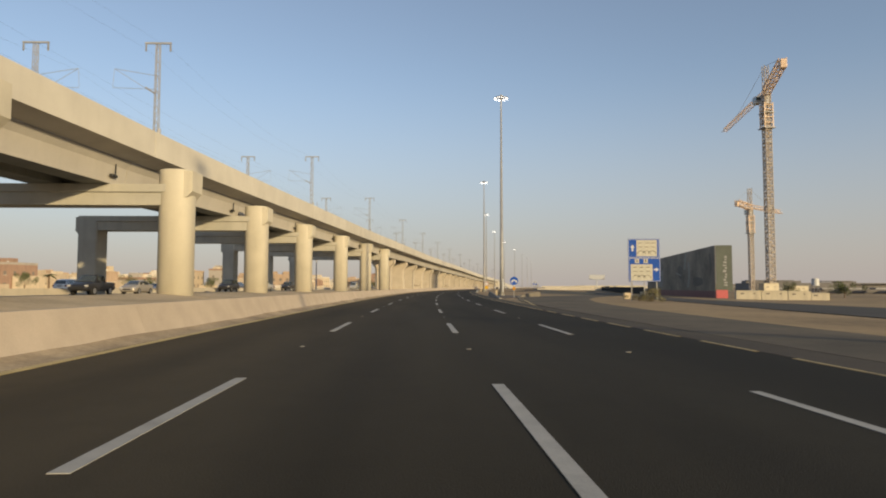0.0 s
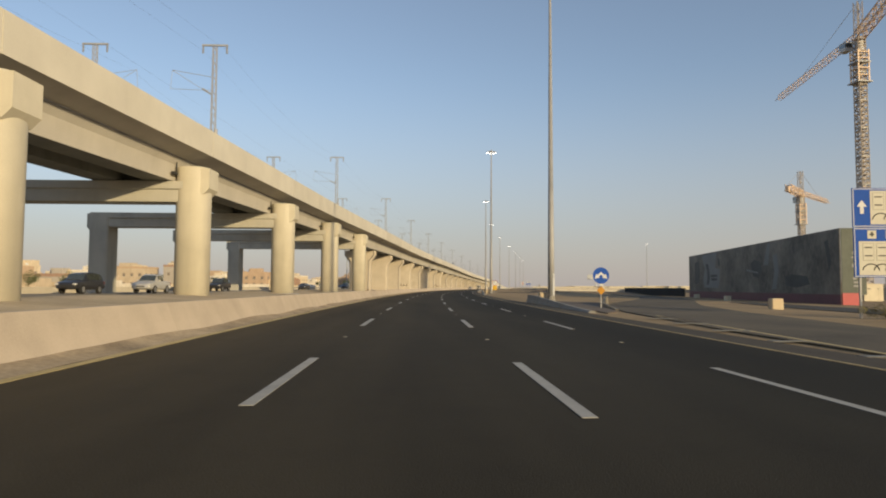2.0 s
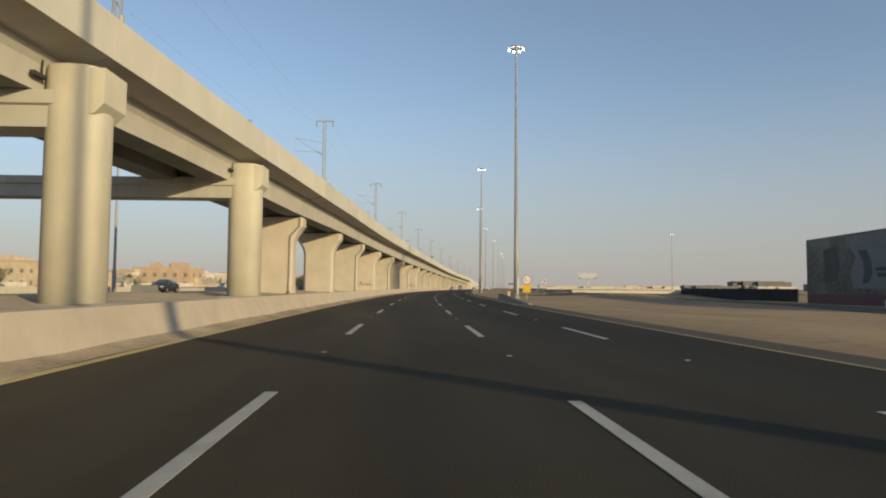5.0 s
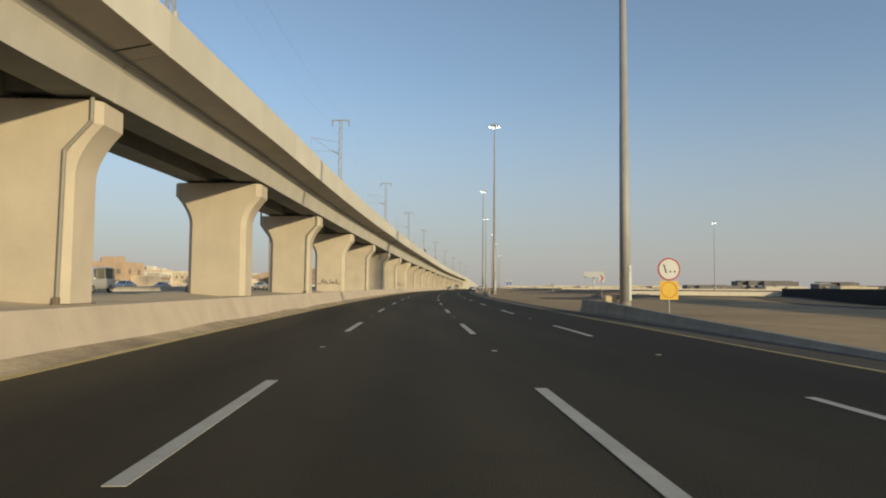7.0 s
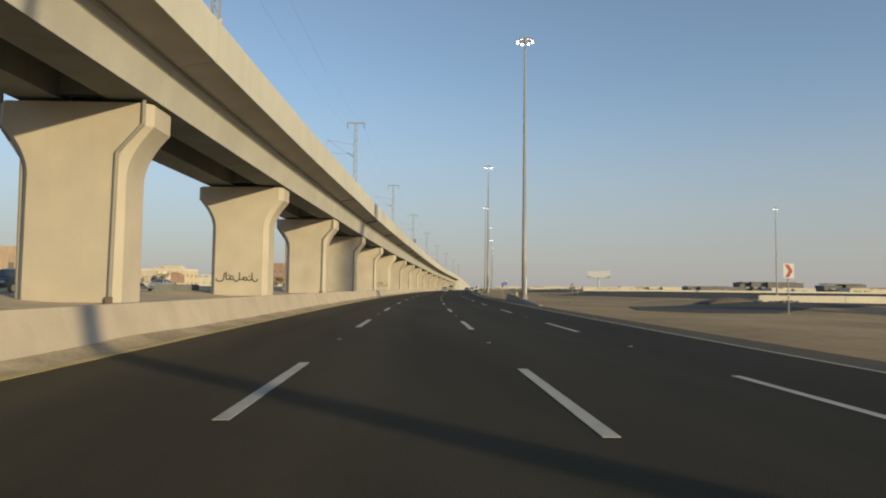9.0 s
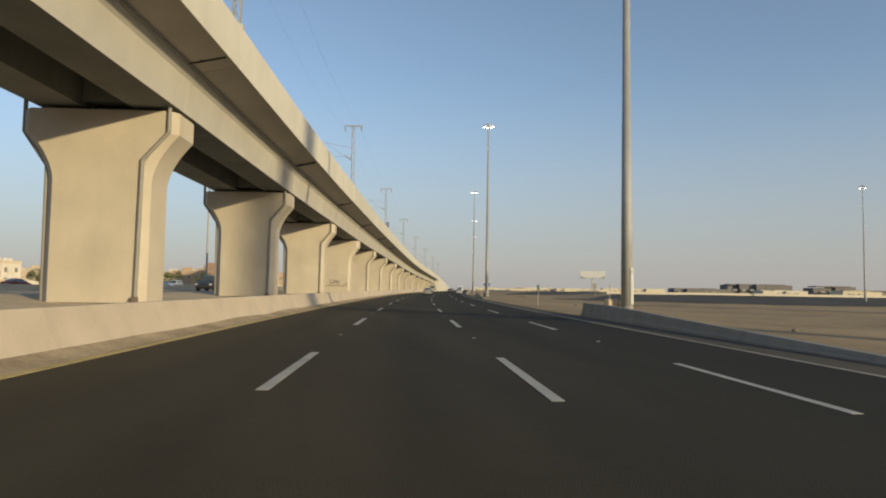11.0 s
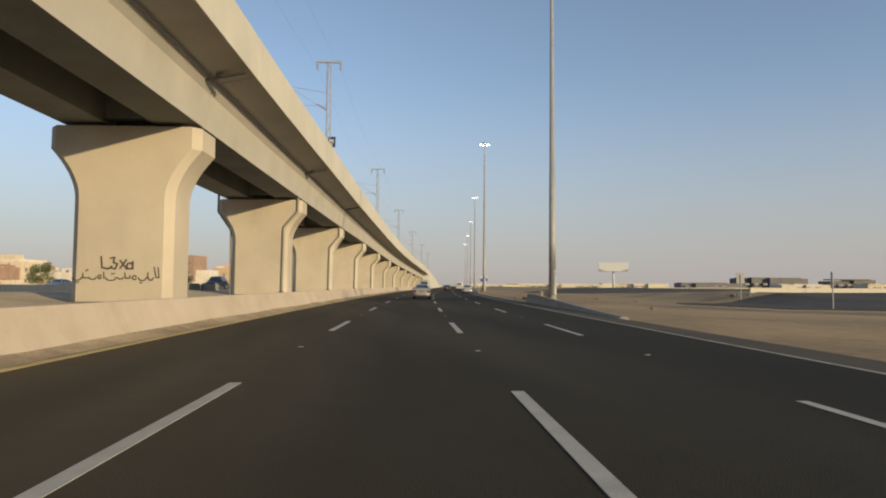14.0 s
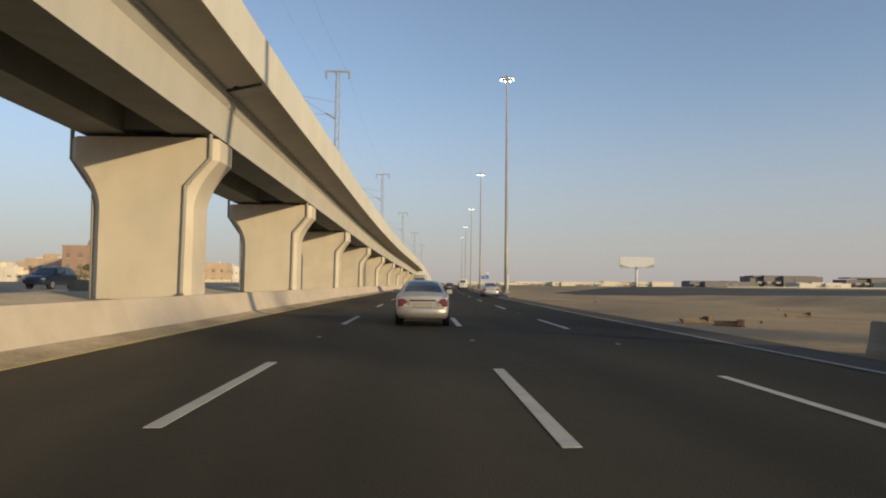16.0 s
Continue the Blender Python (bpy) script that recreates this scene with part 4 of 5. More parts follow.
def speed_sign():
    m = thing("speed_limit_sign", place(176.1, 11.7, -0.22), "round white speed limit sign with red rim above a yellow board", "road sign")
    part("post", tube(BM(), (0, 0.06, 0), (0, 0.06, 2.9), 0.04, n=10), STEEL, m)
    rim = part("red_rim", disc(BM(), (0, 0, 2.40), 0.53, 0.02), SIGN_RED, m)
    part("white_face", disc(BM(), (0, -0.014, 2.40), 0.46, 0.012), SIGN_WHITE, rim)
    bm = BM()
    flat(bm, [(-0.28, 2.62), (-0.21, 2.62), (-0.10, 2.22), (-0.17, 2.22)], -0.026, -0.018)
    part("numeral", bm, BLACK, rim, "Arabic numeral one")
    for x in (0.06, 0.27):
        bm = BM()
        flat(bm, [(x, 2.34), (x + 0.055, 2.285), (x, 2.23), (x - 0.055, 2.285)], -0.026, -0.018)
        part("numeral", bm, BLACK, rim, "Arabic numeral zero")
    board = part("yellow_board", box(BM(), (0, 0, 1.42), (0.86, 0.02, 0.86), 0.0), SIGN_YELLOW, m)
    bm = BM()
    ring = [2 * math.pi * i / 24 for i in range(25)]
    for a, b in zip(ring, ring[1:]):
        tube(bm, (0.36 * math.cos(a), -0.014, 1.44 + 0.36 * math.sin(a)), (0.36 * math.cos(b), -0.014, 1.44 + 0.36 * math.sin(b)), 0.016, n=4)
    part("amber_ring", bm, SIGN_ORANGE, board)


speed_sign()


def chevron_sign(s, d, z=-0.1):
    m = thing("chevron_sign", place(s, d, z), "white board with a red chevron on a single post", "road sign")
    part("post", tube(BM(), (0, 0.06, 0), (0, 0.06, 2.9), 0.035, n=8), STEEL, m)
    b = part("board", box(BM(), (0, 0, 2.55), (0.62, 0.02, 0.85), 0.0), SIGN_WHITE, m)
    bm = BM()
    flat(bm, [(-0.22, 2.92), (0.02, 2.92), (0.24, 2.55), (0.02, 2.18), (-0.22, 2.18), (0.0, 2.55)], -0.02, -0.012)
    part("chevron", bm, SIGN_RED, b)


chevron_sign(224.6, 21.3)


def sign_back(s, d, wide, turn):
    m = thing("sign_seen_from_behind", place(s, d, ground_z(s, d), turn), "grey back of a road sign on a single post", "road sign", "signs by the loop road")
    part("post", tube(BM(), (0, -0.05, 0), (0, -0.05, 2.6), 0.05, n=8), STEEL, m)
    part("board", box(BM(), (0, 0, 2.3), (wide, 0.03, 1.1), 0.01), SIGN_BACK, m)


sign_back(356.8, 33.2, 0.85, 0)
sign_back(338.8, 31.6, 0.85, 65)
def green_marker(s, d, w, h):
    g = thing("green_marker", place(s, d, sheet_z(s, d)), "small dull green kilometre marker on a thin steel post", "road sign", "kilometre markers")
    part("post", tube(BM(), (0, 0.05, 0), (0, 0.05, 1.76), 0.03, n=8), STEEL, g)
    plate = part("green_plate", box(BM(), (0, 0, 1.56), (w, 0.015, h)), SIGN_GREEN, g)
    for z in (0.10, -0.02, -0.13):
        part("bar", box(BM(), (0, -0.011, 1.56 + z), (w * 0.5, 0.006, 0.045)), STUD_PAINT, plate)


green_marker(284.3, 10.6, 0.20, 0.40)
bl = thing("small_blue_plate", place(PIER0 + 8 * SPAN + 1.0, EDGE(PIER0 + 8 * SPAN) - 0.2, SOFFIT(337) + 4.4), "small blue plate fixed to a railway mast", "sign")
part("plate", box(BM(), (0.05, 0, 0.25), (0.56, 0.03, 0.80)), paint("plate_navy", (0.016, 0.035, 0.085), 0.6), bl)
part("mark", box(BM(), (0.02, -0.02, 0.36), (0.34, 0.008, 0.14)), SIGN_WHITE, bl)
part("mark", box(BM(), (0.10, -0.02, 0.20), (0.20, 0.008, 0.05)), SIGN_WHITE, bl)
fs = thing("far_direction_sign", place(640.1, 19.8, -0.1), "distant blue direction sign on two posts beside the road", "road sign")
for x in (-1.6, 1.6):
    part("post", tube(BM(), (x, 0.06, 0), (x, 0.06, 6.4), 0.08, n=8), STEEL, fs)
upper = part("upper_panel", box(BM(), (0, 0, 6.1), (3.8, 0.06, 1.3)), SIGN_WHITE, fs)
lower = part("lower_panel", box(BM(), (0, 0, 4.5), (3.8, 0.06, 1.7)), SIGN_BLUE, fs)
for x, z, w in ((-0.6, 6.35, 1.8), (0.5, 5.9, 2.0)):
    part("caption_bar", box(BM(), (x, -0.04, z), (w, 0.01, 0.22)), BLACK, upper)
for x, z, w in ((-0.4, 4.9, 2.2), (0.4, 4.2, 1.8)):
    part("caption_bar", box(BM(), (x, -0.04, z), (w, 0.01, 0.25)), SIGN_WHITE, lower)

bb = thing("billboard", place(584.2, 75.5, -0.3, -6), "large blank white billboard on a single post", "billboard")
part("post", tube(BM(), (0, 0.5, 0), (0, 0.5, 8.6), 0.45, n=14), SIGN_WHITE, bb, smooth=True)
part("board", box(BM(), (0, 0, 10.4), (13.0, 0.7, 3.9), 0.05), SIGN_WHITE, bb)
part("catwalk", box(BM(), (0, -0.7, 8.2), (12.0, 0.8, 0.18)), MAST, bb)
for o in (-1, 1):
    bm = BM()
    flat(bm, [(o * 6.45, 9.6), (o * 6.45, 8.5), (o * 3.0, 8.5)], -0.40, -0.355)
    part("torn_corner", bm, GREYCON, bb, "torn grey corner of the poster")


# ---- tower cranes ----
def beam_lattice(bm, p, q, w, chord, brace, step, up=Vector((0, 0, 1)), tri=False):
    p, q = Vector(p), Vector(q)
    y = (q - p).normalized()
    x = y.cross(up).normalized() if abs(y.dot(up)) < 0.95 else Vector((1, 0, 0))
    z = x.cross(y).normalized()
    corners = [x * w / 2 - z * 0, -x * w / 2 - z * 0, z * w] if tri else [x * w / 2 + z * w / 2, -x * w / 2 + z * w / 2, -x * w / 2 - z * w / 2, x * w / 2 - z * w / 2]
    for c in corners:
        tube(bm, p + c, q + c, chord, n=4)
    n = max(1, int((q - p).length / step))
    for i in range(n):
        a, b = p + (q - p) * i / n, p + (q - p) * (i + 1) / n
        for j in range(len(corners)):
            c, d = corners[j], corners[(j + 1) % len(corners)]
            tube(bm, a + (c if i % 2 else d), b + (d if i % 2 else c), brace, n=4, caps=False)
            tube(bm, a + c, a + d, brace, n=4, caps=False)
    return bm


def crane(base, height, w, tip, tail, label, block=1.0):
    m = thing("tower_crane", Matrix.Translation(base), label, "tower crane", "tower cranes at the site")
    part("mast", beam_lattice(BM(), (0, 0, 0), (0, 0, height), w, 0.17, 0.11, w * 0.55), CRANE_MAST, m)
    bm = BM()
    for z in np.arange(6.0, height - 4, 5.6):
        box(bm, (0, 0, z), (w * 1.12, w * 1.12, 0.16))
    part("mast_collar", bm, MAST, m, "dark collars between mast sections")
    part("foot", box(BM(), (0, 0, 0.6), (w * 2.0, w * 2.0, 1.2), 0.1), GREYCON, m)
    h = w * 0.70
    for x, y in ((-h, -h), (h, -h), (h, h), (-h, h)):
        part("cage_post", box(BM(), (x, y, height - 5.75), (0.24, 0.24, 6.5)), CRANE_YELLOW, m)
    for z in (height - 7.6, height - 6.2, height - 4.2, height - 3.0):
        for x, y, sx, sy in ((0, -h, 2 * h - 0.24, 0.14), (0, h, 2 * h - 0.24, 0.14), (-h, 0, 0.14, 2 * h - 0.24), (h, 0, 0.14, 2 * h - 0.24)):
            part("cage_rail", box(BM(), (x, y, z), (sx, sy, 0.18)), CRANE_YELLOW, m)
    part("platform", box(BM(), (0, 0, height - 9), (w * 2.0, w * 2.0, 0.2)), MAST, m)
    part("platform", box(BM(), (0, 0, height - 5), (w * 1.8, w * 1.8, 0.2)), MAST, m)
    part("slewing_ring", tube(BM(), (0, 0, height - 2.5), (0, 0, height), w * 0.55, n=16), MAST, m)
    b = Vector(base)
    tip, tail = Vector(tip) - b, Vector(tail) - b
    jd = (tip - Vector((0, 0, tip.z))).normalized()
    jib = part("jib", beam_lattice(BM(), Vector((0, 0, height + 0.3)) + jd * 1.0, tip, 1.4, 0.08, 0.04, 1.9, tri=True), CRANE_YELLOW, m)
    part("counter_jib", beam_lattice(BM(), (0, 0, height + 0.4), tail, 1.7, 0.14, 0.08, 1.8), CRANE_YELLOW, m)
    td = (tail - Vector((0, 0, tail.z))).normalized()
    cw = part("counterweight", box(BM(), (0, 0, 0), (2.0 * block, 2.6 * block, 3.0 * block), 0.1), CRANE_YELLOW, m)
    cw.matrix_local = Matrix.Translation(tail + Vector((0, 0, -0.6))) @ Vector((td.x, td.y, 0)).to_track_quat("Y", "Z").to_matrix().to_4x4()
    apex = Vector((0, 0, height + 7.5))
    part("tower_head", beam_lattice(BM(), (0, 0, height + 0.3), apex, 1.1, 0.12, 0.06, 1.5), CRANE_MAST, m)
    bm = BM()
    tube(bm, apex, tail + Vector((0, 0, 0.8)), 0.05, n=4)
    tube(bm, apex, Vector((0, 0, height)) + (tip - Vector((0, 0, height))) * 0.62 + Vector((0, 0, 1.4)), 0.05, n=4)
    part("tie_bar", bm, MAST, m)
    cab = part("cab", box(BM(), (0, 0, 0), (1.5, 1.9, 2.0), 0.12), SIGN_WHITE, m)
    cab.matrix_local = Matrix.Translation(jd * 2.2 + Vector((-jd.y, jd.x, 0)) * 1.6 + Vector((0, 0, height - 1.0)))
    part("cab_window", box(BM(), (0, 0, 0.2), (1.54, 1.94, 0.8)), GLASS, cab)


crane(W(172, 84.0, -0.9), 52.2, 1.55, W(224, 91.2, 53.0), W(152.5, 79.6, 53.4), "tall orange-brown tower crane with lattice mast", 0.7)
crane(W(249, 107.8, -0.9), 31.0, 1.4, W(282, 131, 31.5), W(240.5, 100.4, 31.4), "second shorter tower crane further behind the hoarding", 0.55)


# ---- hoarding round the building site ----
hoard = thing("site_hoarding", Matrix(), "dark printed site hoarding with a red strip along its foot", "hoarding")
A, B = W(128.8, 54.3, -1.0), W(211.0, 62.5, -1.0)
along = (B - A).normalized()
inward = Vector((along.y, -along.x, 0))
yaw_h = Matrix.Rotation(math.atan2(along.y, along.x), 4, "Z")
HL, N_PANEL = (B - A).length, 14
pw = HL / N_PANEL
face = mesh_of("panel", box(BM(), (pw / 2, 0, 6.0), (pw - 0.02, 0.12, 8.8)), HOARD_DARK)
foot = mesh_of("red_strip", box(BM(), (pw / 2, 0, 0.8), (pw - 0.02, 0.14, 1.6)), HOARD_RED_SHADE)
for i in range(N_PANEL):
    for me in (face, foot):
        ob = new(me.name, me)
        ob.parent, ob.matrix_world = hoard, Matrix.Translation(A + along * pw * i) @ yaw_h
end = Matrix.Translation(A) @ Matrix.Rotation(math.atan2(inward.y, inward.x), 4, "Z")
e = part("end_panel", box(BM(), (1.55, 0.0, 6.0), (3.0, 0.12, 8.8)), HOARD_END, hoard)
e.matrix_world = end @ Matrix.Translation((0.06, 0, 0))
e2 = part("red_strip", box(BM(), (1.1, 0, 0.9), (2.1, 0.16, 1.8)), HOARD_RED_LIT, hoard)
e2.matrix_world = end @ Matrix.Translation((0.06, -0.02, 0))
rnd = random.Random(21)
z = 2.6
while z < 8.6:
    h = rnd.uniform(0.22, 0.5)
    w = rnd.uniform(0.35, 0.8)
    bar = part("lettering_bar", box(BM(), (1.75 + rnd.uniform(-0.12, 0.12), -0.07, z + h / 2), (w, 0.02, h)), GREYCON, hoard, "pale lettering mark")
    bar.matrix_world = end @ Matrix.Translation((0.06, 0, 0))
    z += h + rnd.uniform(0.12, 0.3)
hm = Matrix.Translation(A) @ yaw_h


def printed(pts, m, lift):
    ob = part("printed_shape", flat(BM(), pts, 0.062, 0.062 + lift), m, hoard)
    ob.matrix_world = hm


# a pale machine part with dark strokes, then pale and dark sheens along the print
printed([(68.0, 10.0), (55.7, 10.2), (56.4, 8.2), (57.0, 6.8), (53.6, 6.5), (53.9, 4.2), (55.0, 2.4), (66.0, 2.5), (66.8, 4.5), (65.2, 6.9), (66.6, 8.2)], HOARD_GREY, 0.012)
printed([(64.6, 7.8), (62.6, 7.9), (61.6, 6.6), (61.2, 4.6), (62.2, 3.2), (63.8, 3.2), (63.2, 4.8), (63.5, 6.4)], HOARD_INK, 0.024)
printed([(60.6, 5.35), (55.7, 5.35), (55.5, 4.85), (60.4, 4.85)], HOARD_INK, 0.024)
printed([(60.2, 4.6), (55.6, 4.55), (55.9, 4.05), (60.0, 4.05)], HOARD_INK, 0.024)
printed([(55.2, 9.0), (53.9, 8.6), (53.4, 7.3), (54.6, 7.0)], HOARD_INK, 0.012)
printed([(74.5, 8.4), (70.5, 8.9), (69.6, 6.0), (70.6, 3.6), (73.8, 3.2)], HOARD_INK, 0.012)
printed([(25.9, 10.0), (24.6, 10.1), (25.6, 6.4), (27.8, 6.4)], HOARD_GREY, 0.012)
printed([(23.4, 7.9), (21.6, 8.1), (21.0, 5.2), (22.2, 2.3), (24.2, 2.2), (22.9, 5.0)], HOARD_GREY, 0.012)
printed([(34.5, 6.9), (32.4, 7.6), (29.3, 7.0), (28.7, 5.4), (30.6, 4.2), (33.2, 4.6)], HOARD_INK, 0.012)
printed([(36.7, 6.0), (30.6, 5.3), (30.6, 5.0), (36.7, 5.6)], HOARD_GREY, 0.024)
printed([(18.6, 4.2), (15.6, 4.6), (10.2, 4.2), (9.4, 3.0), (14.0, 2.5), (18.2, 2.8)], HOARD_INK, 0.012)
printed([(4.4, 8.9), (3.4, 9.1), (2.4, 6.0), (3.2, 4.8)], HOARD_INK, 0.012)


# ---- site cabins, walls and netting beyond the ramp ----
def cabin(s, d, w, h, turn, m=CABIN):
    c = thing("site_cabin", place(s, d, -0.95, turn), "low cream site cabin with a flat roof", "cabin", "site cabins")
    part("shell", box(BM(), (0, 0, h / 2), (w, 2.6, h), 0.03), m, c)
    part("roof", box(BM(), (0, 0, h + 0.05), (w + 0.02, 2.7, 0.10), 0.02), m, c)
    part("window", box(BM(), (-w / 4, -1.31, h * 0.74), (0.55, 0.04, 0.24)), WINDOW, c)
    part("window", box(BM(), (w / 4, -1.31, h * 0.74), (0.45, 0.04, 0.20)), WINDOW, c)
    part("door", box(BM(), (w / 2 - 0.55, -1.31, h * 0.45), (0.7, 0.05, h * 0.86)), m, c)


for s, d, w, h, t in ((117.0, 55.3, 3.9, 1.62, -18), (115.75, 59.15, 4.0, 1.60, -18), (114.5, 62.75, 3.4, 1.52, -18), (113.5, 65.7, 2.7, 1.25, -18), (166, 80.8, 3.7, 3.2, 4), (176, 92.0, 5.0, 2.6, 0)):
    cabin(s, d, w, h, t)
tank = thing("water_tank", place(150, 84.1, -0.9), "white water tank on a steel stand", "tank")
part("stand", beam_lattice(BM(), (0, 0, 0), (0, 0, 2.6), 1.2, 0.06, 0.04, 1.3), MAST, tank)
part("vessel", tube(BM(), (0, 0, 2.6), (0, 0, 4.2), 0.8, 0.72, 16), SIGN_WHITE, tank, smooth=False)
for n, a, b, z0, h, m, lab in (("black_screen", (213, 62), (245.3, 53.6), -0.8, 2.2, BLACKNET, "black netting screen on a site fence"), ("black_screen", (118, 98), (108, 125), -0.9, 2.6, BLACKNET, "black netting screen on a site fence"),
                               ("ramp_wall", (245.3, 53.4), (246, 30.2), 0.10, 0.78, WHITEWALL, "long pale wall along the loop road"), ("ramp_wall", (362.5, 36.9), (364, 125), 0.62, 0.62, WHITEWALL, "long pale wall along the loop road"),
                               ("ramp_wall", (470, 62), (480, 135), 0.70, 0.42, WHITEWALL, "long pale wall along the loop road"), ("ramp_wall", (560, 40), (620, 22), 0.2, 0.6, WHITEWALL, "long pale wall along the loop road")):
    p, q = W(*a, z0), W(*b, z0)
    w = thing(n, Matrix(), lab, "wall" if "wall" in n else "fence", n + "s")
    L = (q - p).length
    k = max(1, int(L / 6))
    turn = Matrix.Rotation(math.atan2(q.y - p.y, q.x - p.x), 4, "Z")
    me = mesh_of("wall_panel", box(BM(), (L / k / 2, 0, h / 2), (L / k - 0.02, 0.22, h), 0.02), m)
    for i in range(k):
        ob = new("wall_panel", me)
        ob.parent, ob.matrix_world = w, Matrix.Translation(p + (q - p) * i / k) @ turn
bm = BM()
rings = []
for i in range(13):
    u = i / 12
    h = 0.62 * math.sin(math.pi * u) ** 0.8 + 0.02
    rings.append([(-3.2 + 6.0 * u, 1.6 * math.cos(a), -0.15 + h * math.sin(a) * (1 + 0.25 * noise.noise((u * 5, a, 2)))) for a in np.linspace(0.0, math.pi, 9)])
loft(bm, rings)
ob = part("earth_mound", bm, DARKSOIL, None, smooth=True)
ob.matrix_world = place(247.5, 28.6, sheet_z(247.5, 28.6), 4)
tagged(ob, "low dark earth mound at the end of the pale wall", "mound")
for s, d in ((245, 31.6), (361, 35)):
    bm = BM()
    rnd = random.Random(int(s))
    for i in range(22):
        r = rnd.uniform(0.08, 0.28)
        bmesh.ops.create_icosphere(bm, subdivisions=1, radius=r, matrix=Matrix.Translation((rnd.gauss(0, 1.1), rnd.gauss(0, 0.6), r * 0.4)) @ Matrix.Diagonal((1, 1.2, 0.7, 1)))
    ob = part("rubble_heap", bm, STONE, None)
    ob.matrix_world = place(s, d, ground_z(s, d) - 0.05)
    tagged(ob, "heap of broken concrete and earth at the wall's end", "rubble", kind="stuff")
rnd = random.Random(5)
for i in range(9):
    s, d = rnd.uniform(250, 420), rnd.uniform(11, 26)
    bm = BM()
    bmesh.ops.create_icosphere(bm, subdivisions=2, radius=rnd.uniform(0.09, 0.2))
    for v in bm.verts:
        v.co *= 1 + 0.35 * noise.noise(v.co * 5 + Vector((i, 0, 0)))
        v.co.z *= 0.6
    ob = part("stone", bm, STONE, None)
    ob.matrix_world = place(s, d, ground_z(s, d) + 0.05, rnd.uniform(0, 180))
    tagged(ob, "weathered brown stone lying on the sand", "stone", "stones on the verge")
ridge = BM()
rings = []
for i in range(41):
    u = i / 40
    top = 2.6 + 1.5 * noise.noise((u * 7, 1, 2)) * math.sin(math.pi * u)
    rings.append([W(1180, -70 + 420 * u, -1), W(1215, -70 + 420 * u, max(0.2, top * math.sin(math.pi * min(1, max(0.02, u * 1.02))) ** 0.4)), W(1260, -70 + 420 * u, -1)])
# Paler than the sand: distance haze is put into the colour.
ob = part("sand_embankment", loft(ridge, rings), mat("pale_embankment", (0.44, 0.375, 0.31), 0.95, 0.15, 0.05, 1.0, 0.2, tint=(0.50, 0.43, 0.36)), None, smooth=True)
tagged(ob, "low sand embankment along the horizon, paled by painted haze", "embankment", kind="structure")
for s, d, w, turn in ((354.1, 10.1, 1.3, 20), (352.5, 10.5, 0.9, -30), (364.1, 19.6, 1.6, 10)):
    bm = BM()
    for k in range(3):
        box(bm, (0, (k - 1) * 0.16, 0.05 + 0.05 * k), (w, 0.12, 0.05), 0.0, Matrix.Rotation(radians(9 * (k - 1)), 4, "Z"))
    box(bm, (w * 0.4, 0, 0.13), (0.25, 0.3, 0.22), 0.02)
    ob = part("scrap_timber", bm, BARK, None)
    ob.matrix_world = place(s, d, ground_z(s, d), turn)
    tagged(ob, "dark scrap timber lying on the sandy verge", "debris", "debris on the verge")
blk = part("concrete_block", box(BM(), (0, 0, 0.42), (0.95, 0.7, 0.98), 0.06), BLOCK, None)
blk.matrix_world = place(95.5, 28.6, -0.4)
tagged(blk, "pale concrete block at the ramp's edge", "concrete block")
for s, d in ((146, 46.5), (176, 52.5)):
    b = part("concrete_block", box(BM(), (0, 0, 0.4), (1.0, 0.6, 0.9), 0.05), CABIN, None)
    b.matrix_world = place(s, d, -0.7)
    tagged(b, "pale concrete block in front of the hoarding", "concrete block")


# ---- plants ----
def bush(s, d, z, size, m, label, seed, trunk=0.0):
    rnd = random.Random(seed)
    t = thing("tree" if trunk else "bush", place(s, d, z), label, "tree" if trunk else "bush", "trees behind the viaduct" if trunk else "")
    bm = BM()
    if trunk:
        tube(bm, (0, 0, -0.2), (0.05, 0.05, trunk), 0.16, 0.10, 8)
        for i in range(6):
            a = i * 1.05
            tube(bm, (0.05, 0.05, trunk * 0.8), (size * 0.5 * math.cos(a), size * 0.5 * math.sin(a), trunk + size * 0.6), 0.06, 0.02, 5)
    else:
        for i in range(7):
            a = i * 0.9
            tube(bm, (0, 0, 0), (size * 0.4 * math.cos(a), size * 0.4 * math.sin(a), size * 0.7), 0.02, 0.006, 4)
    part("trunk" if trunk else "stems", bm, BARK, t)
    bm = BM()
    clumps = [(Vector((rnd.gauss(0, 0.42), rnd.gauss(0, 0.42), rnd.uniform(0.05, 0.95))) * size, rnd.uniform(0.22, 0.4) * size) for _ in range(13)]
    for c, r in clumps:
        for _ in range(170):
            w = Vector((rnd.gauss(0, 1), rnd.gauss(0, 1), rnd.gauss(0, 1))).normalized() * r * rnd.uniform(0.5, 1.0)
            p = c + w + Vector((0, 0, trunk))
            if p.z < 0.02:
                continue
            u, v = Vector((rnd.gauss(0, 1), rnd.gauss(0, 1), rnd.gauss(0, 1))).normalized(), Vector((rnd.gauss(0, 1), rnd.gauss(0, 1), rnd.gauss(0, 1))).normalized()
            k = size * 0.04
            bm.faces.new([bm.verts.new(p + u * k), bm.verts.new(p + v * k * 0.6), bm.verts.new(p - u * k), bm.verts.new(p - v * k * 0.6)])
    part("crown" if trunk else "foliage", bm, m, t)


